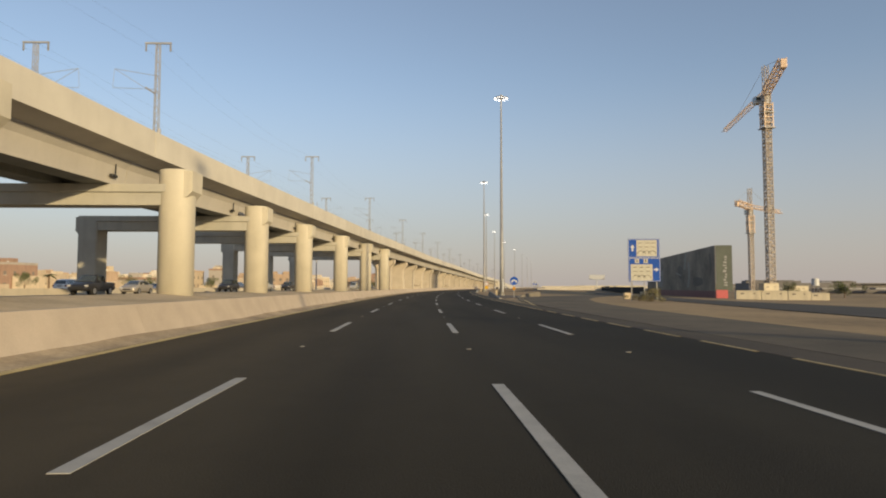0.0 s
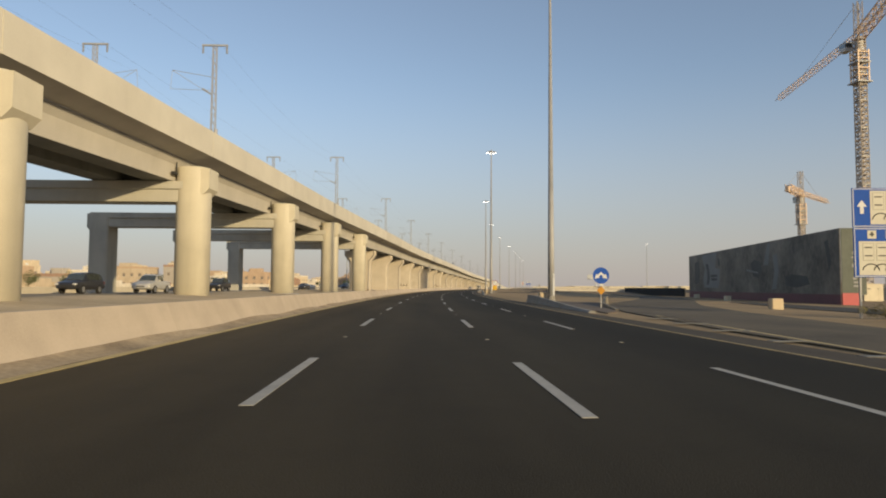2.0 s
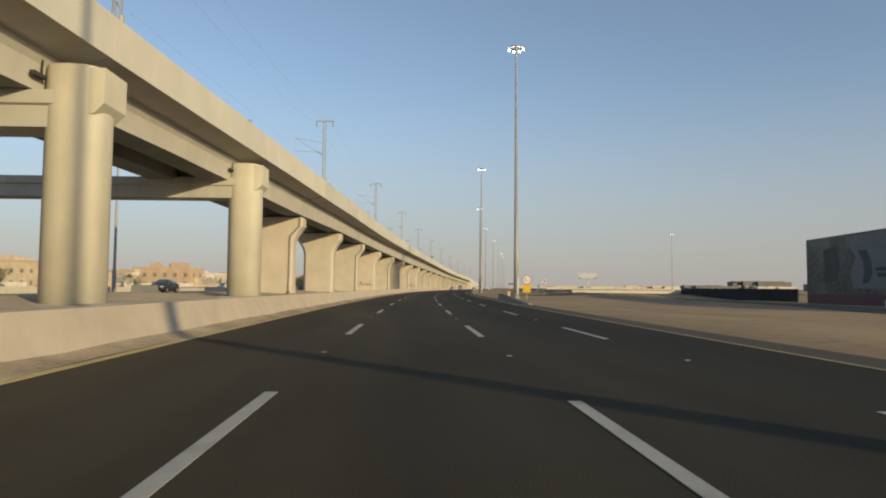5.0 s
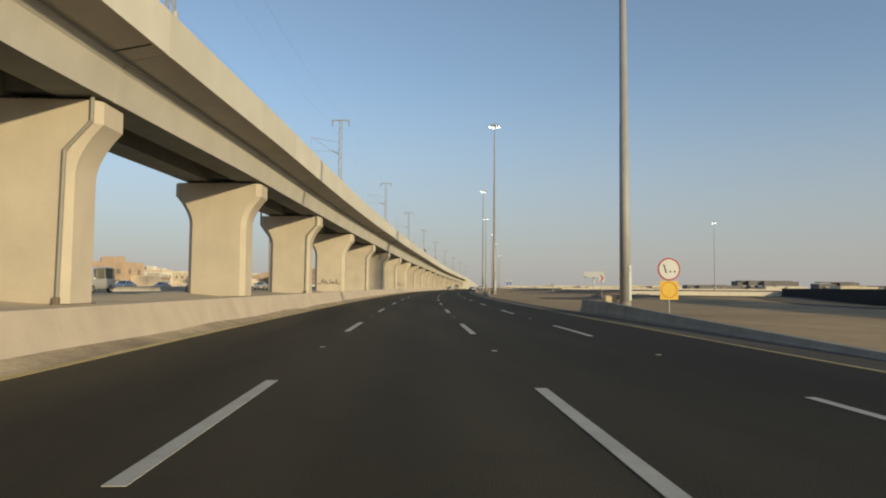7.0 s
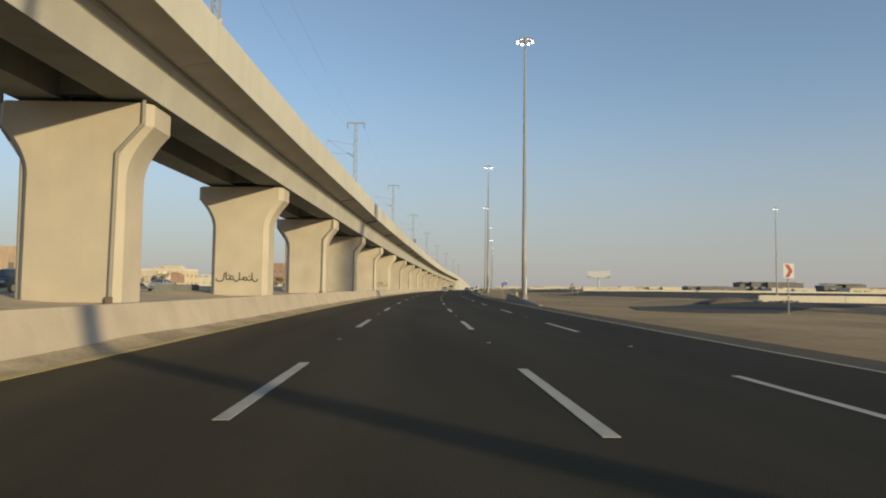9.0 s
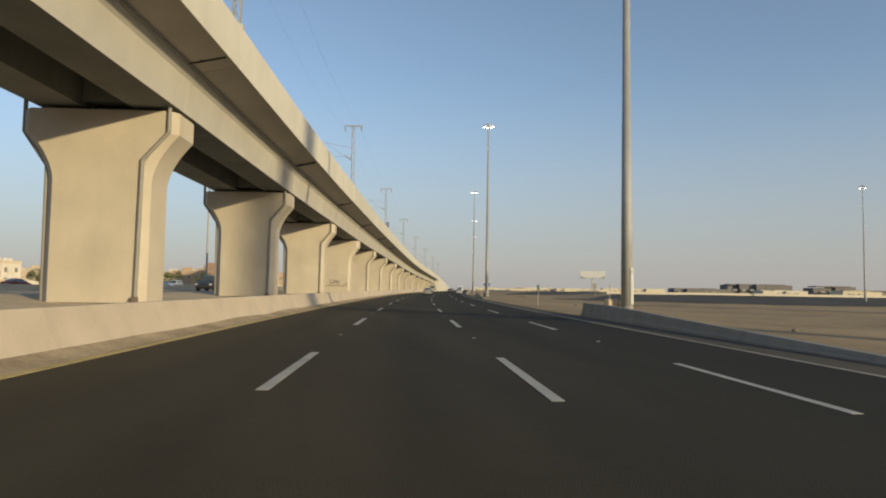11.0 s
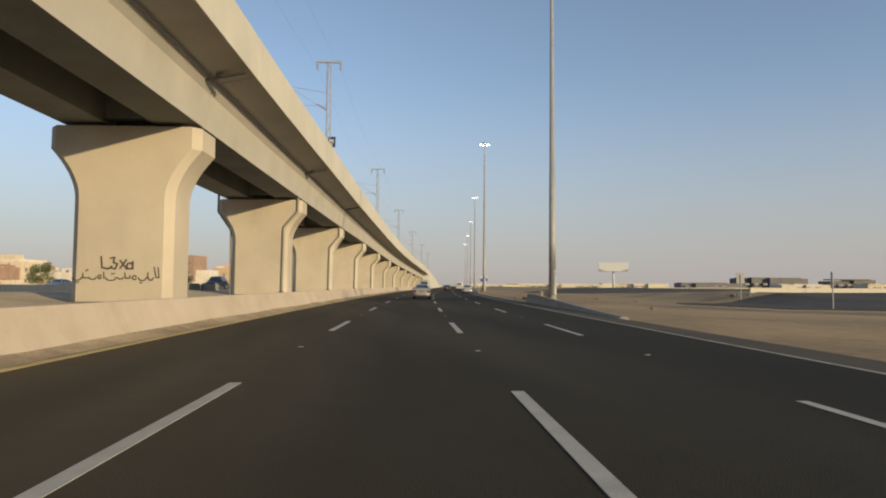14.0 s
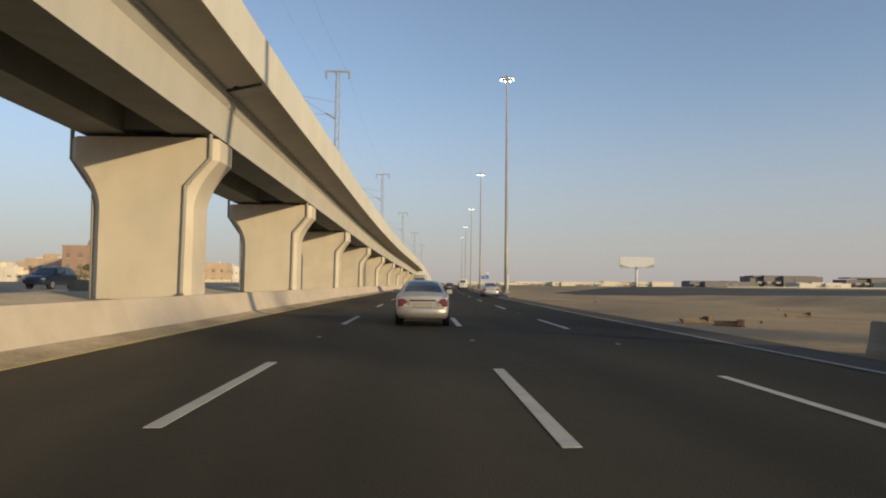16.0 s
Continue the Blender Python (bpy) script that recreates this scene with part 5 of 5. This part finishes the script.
bush(76.6, 26.2, -0.45, 1.5, DRYLEAF, "dry yellow-green bush at the sign posts", 1)
bush(77.0, 24.9, -0.45, 1.0, DRYLEAF, "dry yellow-green bush at the sign posts", 2)
for i, (s, d, h) in enumerate(((420, -78, 3.4), (428, -84, 3.0), (436, -76, 3.2), (350, -72, 2.6), (300, -95, 2.8), (240, -92, 3.2), (505, -95, 3.6), (150, -96, 2.6), (470, -70, 2.4), (365.5, -60, 2.7), (368.6, -62, 2.4), (180, -88, 2.6), (212, -100, 3.0), (118, -84, 2.4))):
    bush(s, d, 0.3, h, LEAF, "dusty green roadside tree with an uneven crown", 20 + i, 1.2)


def palm(s, d, H, seed):
    rnd = random.Random(seed)
    t = thing("palm_tree", place(s, d, 0.3), "young date palm with a short trunk behind the far carriageway", "palm tree", "palms behind the viaduct")
    bm = BM()
    for i in range(6):
        z0, z1 = -0.2 + (H + 0.2) * i / 6, -0.2 + (H + 0.2) * (i + 1) / 6
        tube(bm, (0, 0, z0), (0, 0, z1), 0.17, 0.21, 8)
    part("trunk", bm, BARK, t)
    for i in range(13):
        a, up, L = i * 2.4, rnd.uniform(0.1, 1.1), rnd.uniform(1.3, 1.9)
        bm, rows = BM(), []
        for k in range(9):
            u = k / 8
            r, z = L * u * math.cos(up * (1 - u)), H + L * (math.sin(up) * u - 0.75 * u * u)
            w = 0.26 * math.sin(math.pi * min(1.0, u + 0.08)) + 0.01
            c = Vector((r * math.cos(a), r * math.sin(a), z))
            side = Vector((-math.sin(a), math.cos(a), 0)) * w
            rows.append([bm.verts.new(c + side - Vector((0, 0, w * 0.5))), bm.verts.new(c), bm.verts.new(c - side - Vector((0, 0, w * 0.5)))])
        for p, q in zip(rows, rows[1:]):
            bm.faces.new((p[0], p[1], q[1], q[0]))
            bm.faces.new((p[1], p[2], q[2], q[1]))
        part("frond", bm, LEAF, t)


palm(371.5, -60.5, 3.0, 1)
palm(256, -80, 3.4, 2)
palm(132, -78, 3.2, 3)
for i, (s, d, h) in enumerate(((140, 74, 2.2), (142, 86, 2.6), (138, 97, 2.4), (146, 104, 2.8), (152, 112, 3.0), (149, 121, 2.6), (156, 130, 3.2), (160, 117, 2.8), (166, 138, 3.2))):
    bush(s, d, -0.9, h, LEAF, "dusty dark green tree behind the site cabins", 60 + i, 1.0)


# ---- houses beyond the second carriageway ----
WALLS = [mat("render_" + n, c, 0.9, 0.10, 0.4, 5.0, 0.1, stain=0.18) for n, c in (("cream", (0.60, 0.50, 0.36)), ("ochre", (0.50, 0.41, 0.30)), ("brick", (0.34, 0.225, 0.165)), ("white", (0.66, 0.60, 0.50)), ("orange", (0.47, 0.345, 0.24)), ("grey", (0.40, 0.36, 0.31)))]


def house(s, d, w, dep, h, m, seed, turn=0.0, bare=False):
    rnd = random.Random(seed)
    kind = {0: "cream rendered", 1: "ochre rendered", 2: "red-brown brick", 3: "off-white rendered", 4: "orange rendered", 5: "grey concrete"}[m]
    H = thing("house", place(s, d, 0.1, turn), kind + " flat-roofed house with dark windows", "house", "houses beyond the viaduct")
    part("wall", box(BM(), (0, 0, h / 2), (w, dep, h)), WALLS[m], H)
    bm = BM()
    for cx, cy, sx, sy in ((0, -dep / 2 + 0.1, w, 0.25), (0, dep / 2 - 0.1, w, 0.25), (-w / 2 + 0.1, 0, 0.25, dep - 0.5), (w / 2 - 0.1, 0, 0.25, dep - 0.5)):
        box(bm, (cx, cy, h + 0.45), (sx + 0.06, sy + 0.06, 0.9))
    part("roof_parapet", bm, WALLS[(m + 3) % 6 if rnd.random() < 0.4 else m], H)
    part("stair_house", box(BM(), (rnd.uniform(-w / 4, w / 4), rnd.uniform(-dep / 5, dep / 5), h + 1.3), (w * 0.3, dep * 0.3, 2.6), 0.03), WALLS[m], H)
    if rnd.random() < 0.6:
        part("water_tank", tube(BM(), (w * 0.3, 0, h), (w * 0.3, 0, h + 1.6), 0.7, n=12), SIGN_WHITE, H)
    for i in range(rnd.randint(2, 4)):
        k = rnd.uniform(2.0, 4.5)
        part("roof_room", box(BM(), (rnd.uniform(-w / 2 + 2, w / 2 - 2), rnd.uniform(-dep / 3, dep / 3), h + k * 0.3), (rnd.uniform(2, 4.5), rnd.uniform(2, 4), k * 0.6), 0.02), WALLS[rnd.choice([m, m, 0, 3])], H)
    x = w / 2 + rnd.uniform(1.5, 3.0)
    part("annex", box(BM(), (x if rnd.random() < 0.5 else -x, rnd.uniform(-2, 2), h * 0.3), (rnd.uniform(4, 7), dep * 0.7, h * rnd.uniform(0.5, 0.6)), 0.02), WALLS[rnd.choice([m, 0, 1, 3])], H)
    part("yard_wall", box(BM(), (0, -dep / 2 - 4, 1.0), (w + 6, 0.25, 2.0)), WALLS[rnd.choice([0, 1, 3])], H)
    floors = max(1, int(h / 3.2))
    for f in range(floors):
        z = 1.8 + f * (h - 0.6) / floors
        n = max(2, int(w / 3.4))
        for i in range(n):
            x = -w / 2 + w * (i + 0.5) / n
            win = part("window", box(BM(), (x, -dep / 2 - 0.01, z), (1.2, 0.10, 1.4)), WINDOW, H)
            part("window_sill", box(BM(), (x, -dep / 2 - 0.1, z - 0.76), (1.4, 0.3, 0.1)), WALLS[3], win)
        n = max(2, int(dep / 3.6))
        for i in range(n):
            y = -dep / 2 + dep * (i + 0.5) / n
            part("window", box(BM(), (w / 2 + 0.01, y, z), (0.10, 1.2, 1.4)), WINDOW, H)


rnd = random.Random(11)
house(228, -172, 30, 14, 9.0, 2, 1)
house(250, -120, 12, 9, 5.0, 3, 2)
house(318, -150, 22, 12, 8.5, 1, 3)
house(322, -128, 10, 10, 9.5, 5, 4)
house(325, -96, 18, 10, 6.5, 4, 5)
house(424, -172, 30, 14, 8.0, 4, 6)
house(426, -140, 14, 10, 7.0, 0, 7)
house(521, -164, 34, 14, 8.5, 0, 8)
house(527, -100, 22, 12, 10.5, 2, 9)
house(553, -152, 20, 12, 4.5, 3, 10)
house(556, -136, 11, 10, 7.5, 4, 12)
house(558, -118, 15, 12, 10.5, 2, 13)
house(585, -150, 26, 12, 7.5, 4, 14)
for i in range(46):
    s = 210 + i * 17 + rnd.uniform(-5, 5)
    d = -rnd.uniform(190, 330)
    house(s, d, rnd.uniform(10, 20), rnd.uniform(9, 14), rnd.choice([5.0, 7.5, 8.5, 10.5]), rnd.choice([0, 0, 1, 3, 3, 4, 5, 2]), 40 + i, rnd.uniform(-8, 8))
for i in range(16):
    s = 620 + i * 34 + rnd.uniform(-5, 5)
    house(s, -rnd.uniform(70, 150), rnd.uniform(12, 22), rnd.uniform(9, 14), rnd.choice([5.0, 7.5, 8.5]), rnd.choice([0, 1, 3, 4, 5]), 140 + i, rnd.uniform(-8, 8))

for i in range(28):
    s = 150 + i * 16 + rnd.uniform(-5, 5)
    house(s, -rnd.uniform(115, 185), rnd.uniform(8, 15), rnd.uniform(8, 11), rnd.choice([3.2, 3.6, 4.2, 5.5, 6.8]), rnd.choice([0, 0, 1, 1, 3, 4, 5, 2]), 240 + i, rnd.uniform(-12, 12))


def far_block(s, d, w, h, m, label, seed):
    H = thing("distant_building", place(s, d, -0.6), label, "building", "distant buildings")
    rnd = random.Random(seed)
    x = -w / 2
    while x < w / 2:
        k = rnd.uniform(10, 24)
        part("wall", box(BM(), (x + k / 2, rnd.uniform(-6, 6), h * rnd.uniform(0.35, 0.5)), (k, 22, h * rnd.uniform(0.72, 1.0))), m, H)
        x += k - 1.0
    part("roof", box(BM(), (0, 0, h * 0.86), (w * 0.94, 18, h * 0.10)), m, H)
    for i in range(int(w / 9)):
        part("window", box(BM(), (-w / 2 + 5 + i * 9, -13, h * 0.4), (4.5, 4, h * 0.16)), GREYCON, H)


far_block(960, 323, 62, 13, FARDARK, "long dark low-rise building on the horizon", 1)
far_block(963, 406, 40, 12, FARDARK, "long dark low-rise building on the horizon", 2)
far_block(957, 255, 46, 7, FARDARK, "low dark sheds on the horizon", 3)
far_block(879, 310, 40, 5.5, WHITEWALL, "low white building in front of dark blocks", 4)
far_block(872, 378, 26, 6, CABIN, "low cream building in front of dark blocks", 5)
far_block(900, 430, 90, 7, FARDARK, "low dark sheds on the horizon", 6)
far_block(700, 420, 120, 8, FARDARK, "low dark sheds on the horizon", 7)


far_block(262, 152, 84, 3.9, FARDARK, "low dark sheds and scrub behind the site", 11)
far_block(1050, 120, 110, 5, CABIN, "low pale building along the horizon", 8)
far_block(1020, 40, 50, 4, CABIN, "low pale building along the horizon", 9)
far_block(1080, 210, 60, 6, CABIN, "low pale building along the horizon", 10)


# ---- slim poles and blocks beside the second carriageway ----
for s in (178, 255, 333, 411, 489):
    p = thing("street_lamp", place(s, -34.6, 0.4), "slim grey lighting pole with a dark base beside the far carriageway", "street lamp", "poles by the far carriageway")
    part("pole", tube(BM(), (0, 0, 0), (0, 0, 24), 0.17, 0.08, 10), STEEL, p)
    part("base_sleeve", tube(BM(), (0, 0, 0), (0, 0, 2.6), 0.22, n=10), MAST, p)
SEG = mesh_of("barrier_length", loft(BM(), [[(x, y, z) for x, z in ((-0.3, 0), (-0.28, 0.15), (-0.12, 0.4), (-0.09, 0.85), (0.09, 0.85), (0.12, 0.4), (0.28, 0.15), (0.3, 0))] for y in (-1.9, 1.9)]), SHADE_GREY)
rnd = random.Random(3)
for i, s in enumerate([121, 147, 198, 206, 210, 232, 236, 268, 305, 309, 313, 317, 342, 346, 367, 371, 375, 398, 402, 420, 440, 444]):
    ob = new("loose_barrier", SEG)
    ob.matrix_world = place(s, -17.6 + rnd.uniform(-0.3, 0.3), 0.45, rnd.uniform(-4, 4))
    tagged(ob, "loose grey concrete barrier length standing by the piers", "barrier", "loose barriers")


# ---- vehicles ----
def car(name, label, s, d, z, color, kind="sedan", away=True):
    m = thing(name, place(s, d, z, 0 if away else 180), label, {"sedan": "car", "suv": "car", "pickup": "pickup truck", "van": "van", "bus": "minibus"}[kind], "vehicles")
    P = paint("car_paint", color, 0.46, 0.6 if max(color) > 0.1 else 0.2, 0.3)
    if kind == "sedan":
        R, axles, rows = 0.30, (0.78, 3.32), [(0.0, .36, .78, .66, .80, .52), (.04, .29, .92, .745, .945, .62), (.14, .25, .985, .795, 1.02, .67), (.36, .24, 1.01, .82, 1.055, .70), (.66, .24, 1.02, .828, 1.075, .70), (.95, .23, 1.01, .832, 1.265, .615), (1.30, .22, 1.0, .835, 1.405, .545), (1.7, .22, .98, .835, 1.45, .55), (2.2, .22, .97, .835, 1.455, .555), (2.55, .22, .96, .835, 1.41, .56), (2.9, .22, .95, .835, 1.23, .62), (3.32, .22, .93, .83, .985, .70), (3.9, .24, .84, .80, .87, .67), (4.18, .28, .72, .74, .74, .58), (4.28, .36, .62, .62, .64, .50)]
        rows = [(y, zb, zs * 0.94, w * 0.975, zr * 0.94, wr * 0.975) for y, zb, zs, w, zr, wr in rows]
        glassrows, rear, front = (5, 10), 4, 9
    elif kind in ("suv", "pickup"):
        R, axles, rows = 0.38, (0.95, 3.65), [(0.0, .55, .98, .86, 1.0, .80), (.10, .42, 1.12, .93, 1.15, .84), (.35, .38, 1.15, .95, 1.66, .72), (.9, .36, 1.15, .95, 1.80, .72), (1.8, .36, 1.14, .95, 1.84, .72), (2.5, .36, 1.13, .95, 1.80, .71), (2.85, .36, 1.12, .95, 1.72, .70), (3.45, .36, 1.10, .94, 1.14, .84), (4.3, .38, 1.0, .92, 1.04, .82), (4.62, .44, .86, .86, .90, .74), (4.72, .5, .75, .78, .78, .70)]
        glassrows, rear, front = (2, 6), 1, 6
        if kind == "pickup":
            rows[2:5] = [(.35, .38, 1.12, .95, 1.14, .9), (1.55, .36, 1.12, .95, 1.14, .9), (1.75, .36, 1.13, .95, 1.76, .72)]
            glassrows, rear = (4, 6), 3
    else:
        R, axles, rows = 0.34, (1.0, 4.1), [(0.0, .50, 1.2, .84, 2.05, .74), (.10, .36, 1.22, .92, 2.28, .80), (.5, .32, 1.22, .94, 2.32, .82), (2.0, .32, 1.22, .94, 2.33, .82), (3.4, .32, 1.20, .94, 2.30, .81), (3.9, .32, 1.18, .94, 2.15, .78), (4.7, .34, 1.1, .92, 1.18, .82), (5.1, .38, .9, .88, .94, .76), (5.2, .46, .75, .8, .78, .7)]
        glassrows, rear, front = (1, 5), 0, 5

    def ring(r):
        y, zb, zs, w, zr, wr = r
        right = [(w * .86, zb), (w * .97, zb + .10), (w, zb + (zs - zb) * .55), (w * .985, zs - .04), (w * .95, zs), (wr + (w - wr) * .06, zr - .05), (wr * .90, zr - .012), (wr * .5, zr + .015)]
        return [(x, y, q) for x, q in right] + [(-x, y, q) for x, q in right[::-1]]
    L = rows[-1][0]
    rings = [[(x, y - L / 2, q) for x, y, q in ring(r)] for r in rows]
    body = part("body", loft(BM(), rings), P, m, smooth=True)
    bv = body.modifiers.new("soft", "BEVEL")
    bv.width, bv.segments, bv.limit_method, bv.angle_limit = 0.05, 3, "ANGLE", radians(22)

    def pane(a, b, i, j, out, inset, nm):
        q = [Vector(rings[a][i]), Vector(rings[a][j]), Vector(rings[b][j]), Vector(rings[b][i])]
        c = sum(q, Vector()) / 4
        nrm = (q[1] - q[0]).cross(q[3] - q[0]).normalized()
        if nrm.dot(c - Vector((0, c.y * 0.5, 0.9))) < 0:
            nrm = -nrm
        q = [c + (p - c) * inset + nrm * out for p in q]
        bm = BM()
        loft(bm, [q, [p - nrm * 0.02 for p in q]])
        part(nm, bm, GLASS, m)
    def screen(a, b, nm, lo, hi):
        ra, rb = [Vector(p) for p in rings[a][5:11]], [Vector(p) for p in rings[b][5:11]]
        nrm = (rb[2] - ra[2]).cross(ra[3] - ra[2]).normalized()
        nrm = nrm if nrm.z > 0 else -nrm
        bm = BM()
        p, q = [u.lerp(v, lo) * 1.0 for u, v in zip(ra, rb)], [u.lerp(v, hi) for u, v in zip(ra, rb)]
        for row in (p, q):
            for v in row:
                v.x *= 0.93
        loft(bm, [[v + nrm * 0.018 for v in p] + [v - nrm * 0.01 for v in p[::-1]], [v + nrm * 0.018 for v in q] + [v - nrm * 0.01 for v in q[::-1]]])
        part(nm, bm, GLASS, m)
    for a in range(*glassrows):
        for i, j in ((4, 5), (11, 10)):
            pane(a, a + 1, i, j, 0.012, 0.90, "side_window")
    if kind in ("van", "bus"):
        part("rear_window", box(BM(), (0, -L / 2 + 0.03, 1.68), (1.28, 0.10, 0.56), 0.03), GLASS, m)
    else:
        screen(rear, rear + 1, "rear_window", 0.10, 1.0)
        if kind == "sedan":
            screen(rear + 1, rear + 2, "rear_window_top", 0.0, 0.80)
            screen(front + 1, front + 2, "windscreen_foot", 0.0, 0.85)
    screen(front, front + 1, "windscreen", 0.06, 0.90)
    hw = max(r[3] for r in rows)
    for x in (-1, 1):
        for y in axles:
            w = part("wheel", tube(BM(), (x * (hw - 0.20), y - L / 2, R), (x * (hw + 0.005), y - L / 2, R), R, n=22), TYRE, m)
            part("rim", tube(BM(), (x * (hw - 0.02), y - L / 2, R), (x * (hw + 0.012), y - L / 2, R), R * 0.66, n=18), RIM, w)
        part("door_mirror", box(BM(), (x * (hw + 0.08), rows[front][0] - L / 2 + 0.15, rows[front][2] + 0.10), (0.20, 0.12, 0.15), 0.03), P, m)
        yb = rows[0][0] - L / 2
        zt = rows[1][2]
        bm = BM()
        wc, wo = (rows[0][3] + rows[1][3]) / 2 + 0.025, rows[2][3] + 0.014
        levels = []
        for z, wi, back in ((zt - 0.27, 0.13, -0.012), (zt - 0.20, 0.20, -0.012), (zt - 0.12, 0.26, -0.008), (zt - 0.04, 0.15, 0.03)):
            levels.append([(x * px, yb + py, z) for px, py in ((wc - wi, back), (wc - 0.03, back), (wc + 0.02, back + 0.035), (wo, 0.26), (wo - 0.08, 0.26), (wc - wi, back + 0.15))])
        loft(bm, levels)
        part("tail_light", bm, TAIL, m)
        part("reverse_light", box(BM(), (x * (wc - 0.20), yb + 0.04, zt - 0.235), (0.11, 0.13, 0.06), 0.012), HEADLAMP, m)
        part("head_light", box(BM(), (x * (rows[-2][3] - 0.12), L / 2 - 0.10, rows[-2][2] - 0.04), (0.30, 0.22, 0.15), 0.04), HEADLAMP, m)
    zb, wb = rows[0][1], rows[1][3]
    bm = BM()
    levels = [(zb - 0.12, 0.93, 0.05), (zb - 0.06, 0.99, -0.02), (zb + 0.06, 1.01, -0.05), (zb + 0.15, 1.01, -0.045), (zb + 0.21, 0.99, 0.0)]
    loft(bm, [[(px * wb * k, py - L / 2 + o if py < 0.2 else py - L / 2, z) for px, py in ((-1.04, 0.34), (-1.03, 0.14), (-0.9, 0.03), (-0.5, -0.02), (0.5, -0.02), (0.9, 0.03), (1.03, 0.14), (1.04, 0.34))] for z, k, o in levels])
    part("rear_bumper", bm, P, m, smooth=True)
    # Black strip in place of the shade beneath the bumper.
    part("under_bumper", box(BM(), (0, -L / 2 + 0.14, zb - 0.15), (wb * 1.5, 0.20, 0.12), 0.02), PLASTIC, m)
    part("number_plate", box(BM(), (0, -L / 2 - 0.02, rows[1][2] - 0.22), (0.56, 0.05, 0.15), 0.01), PLATE, m, "blank number plate")
    part("boot_strip", box(BM(), (0, -L / 2 - 0.01, rows[1][2] - 0.09), (0.78, 0.05, 0.045), 0.01), PLASTIC, m)
    part("plate_recess", box(BM(), (0, -L / 2 - 0.004, rows[1][2] - 0.20), (0.84, 0.03, 0.24), 0.02), P, m)
    part("boot_seam", box(BM(), (0, -L / 2 - 0.002, rows[0][1] + 0.285), (rows[0][3] * 1.7, 0.03, 0.014)), PLASTIC, m)
    part("front_grille", box(BM(), (0, L / 2 - 0.02, rows[-1][2] - 0.10), (0.8, 0.06, 0.14), 0.02), PLASTIC, m)
    return m


SILVER, WHITE, DARK, NAVY = (0.56, 0.51, 0.44), (0.70, 0.69, 0.66), (0.03, 0.03, 0.035), (0.03, 0.045, 0.07)
car("sedan", "silver compact saloon car with dusty paint driving ahead in the lane", 352.9, 0.49, 0.0, SILVER)
car("minibus", "pale grey minibus ahead in the same lane", 418, -0.75, 0.0, (0.42, 0.40, 0.34), "bus")
car("sedan", "silver saloon car further ahead in the outer lane", 398, 6.9, 0.0, (0.45, 0.48, 0.50))
car("sedan", "dark saloon car far ahead", 450, 3.35, 0.0, DARK)
car("van", "white van far ahead on the motorway", 480, 6.2, 0.0, WHITE, "van")
car("sedan", "grey saloon car far ahead", 560, 0.2, 0.0, (0.25, 0.25, 0.26))
for nm, lab, s, d, col, kd in (("pickup_truck", "black pickup truck coming along the far carriageway", 60.5, -29, DARK, "pickup"), ("sedan", "silver saloon car on the far carriageway", 68, -28.5, SILVER, "sedan"), ("suv", "dark estate car on the far carriageway", 100, -30, DARK, "suv"),
                               ("suv", "dark off-roader on the far carriageway", 138, -31, DARK, "suv"), ("pickup_truck", "white pickup truck on the far carriageway", 106, -26.5, WHITE, "pickup"), ("suv", "dark blue off-roader on the far carriageway", 237, -31, NAVY, "suv"),
                               ("sedan", "silver saloon car on the far carriageway", 262, -30.5, SILVER, "sedan"), ("suv", "black off-roader on the far carriageway", 300, -22.5, DARK, "suv"), ("suv", "white off-roader on the far carriageway", 398, -31, WHITE, "suv"),
                               ("suv", "dark blue off-roader on the far carriageway", 385, -30, NAVY, "suv"), ("van", "white van on the far carriageway", 205, -29.5, WHITE, "van"), ("sedan", "dark saloon car on the far carriageway", 172, -26.5, DARK, "sedan"), ("sedan", "white saloon car on the far carriageway", 430, -27, WHITE, "sedan")):
    car(nm, lab, s, d, 0.53, col, kd, away=False)
rnd = random.Random(8)
for i in range(16):
    col, word, kd = rnd.choice([(WHITE, "white", "sedan"), (WHITE, "white", "suv"), (DARK, "dark", "sedan"), (SILVER, "silver", "sedan"), ((0.20, 0.05, 0.045), "maroon", "sedan"), (WHITE, "white", "pickup"), (DARK, "black", "suv")])
    s = 92 + i * 24 + rnd.uniform(-7, 7)
    d = -rnd.uniform(41, 60)
    nm = {"sedan": "sedan", "suv": "suv", "pickup": "pickup_truck"}[kd]
    car(nm, word + " " + {"sedan": "saloon car", "suv": "off-roader", "pickup": "pickup truck"}[kd] + " parked on the dusty ground by the houses", s, d, sheet_z(s, d), col, kd, away=rnd.random() < 0.5)
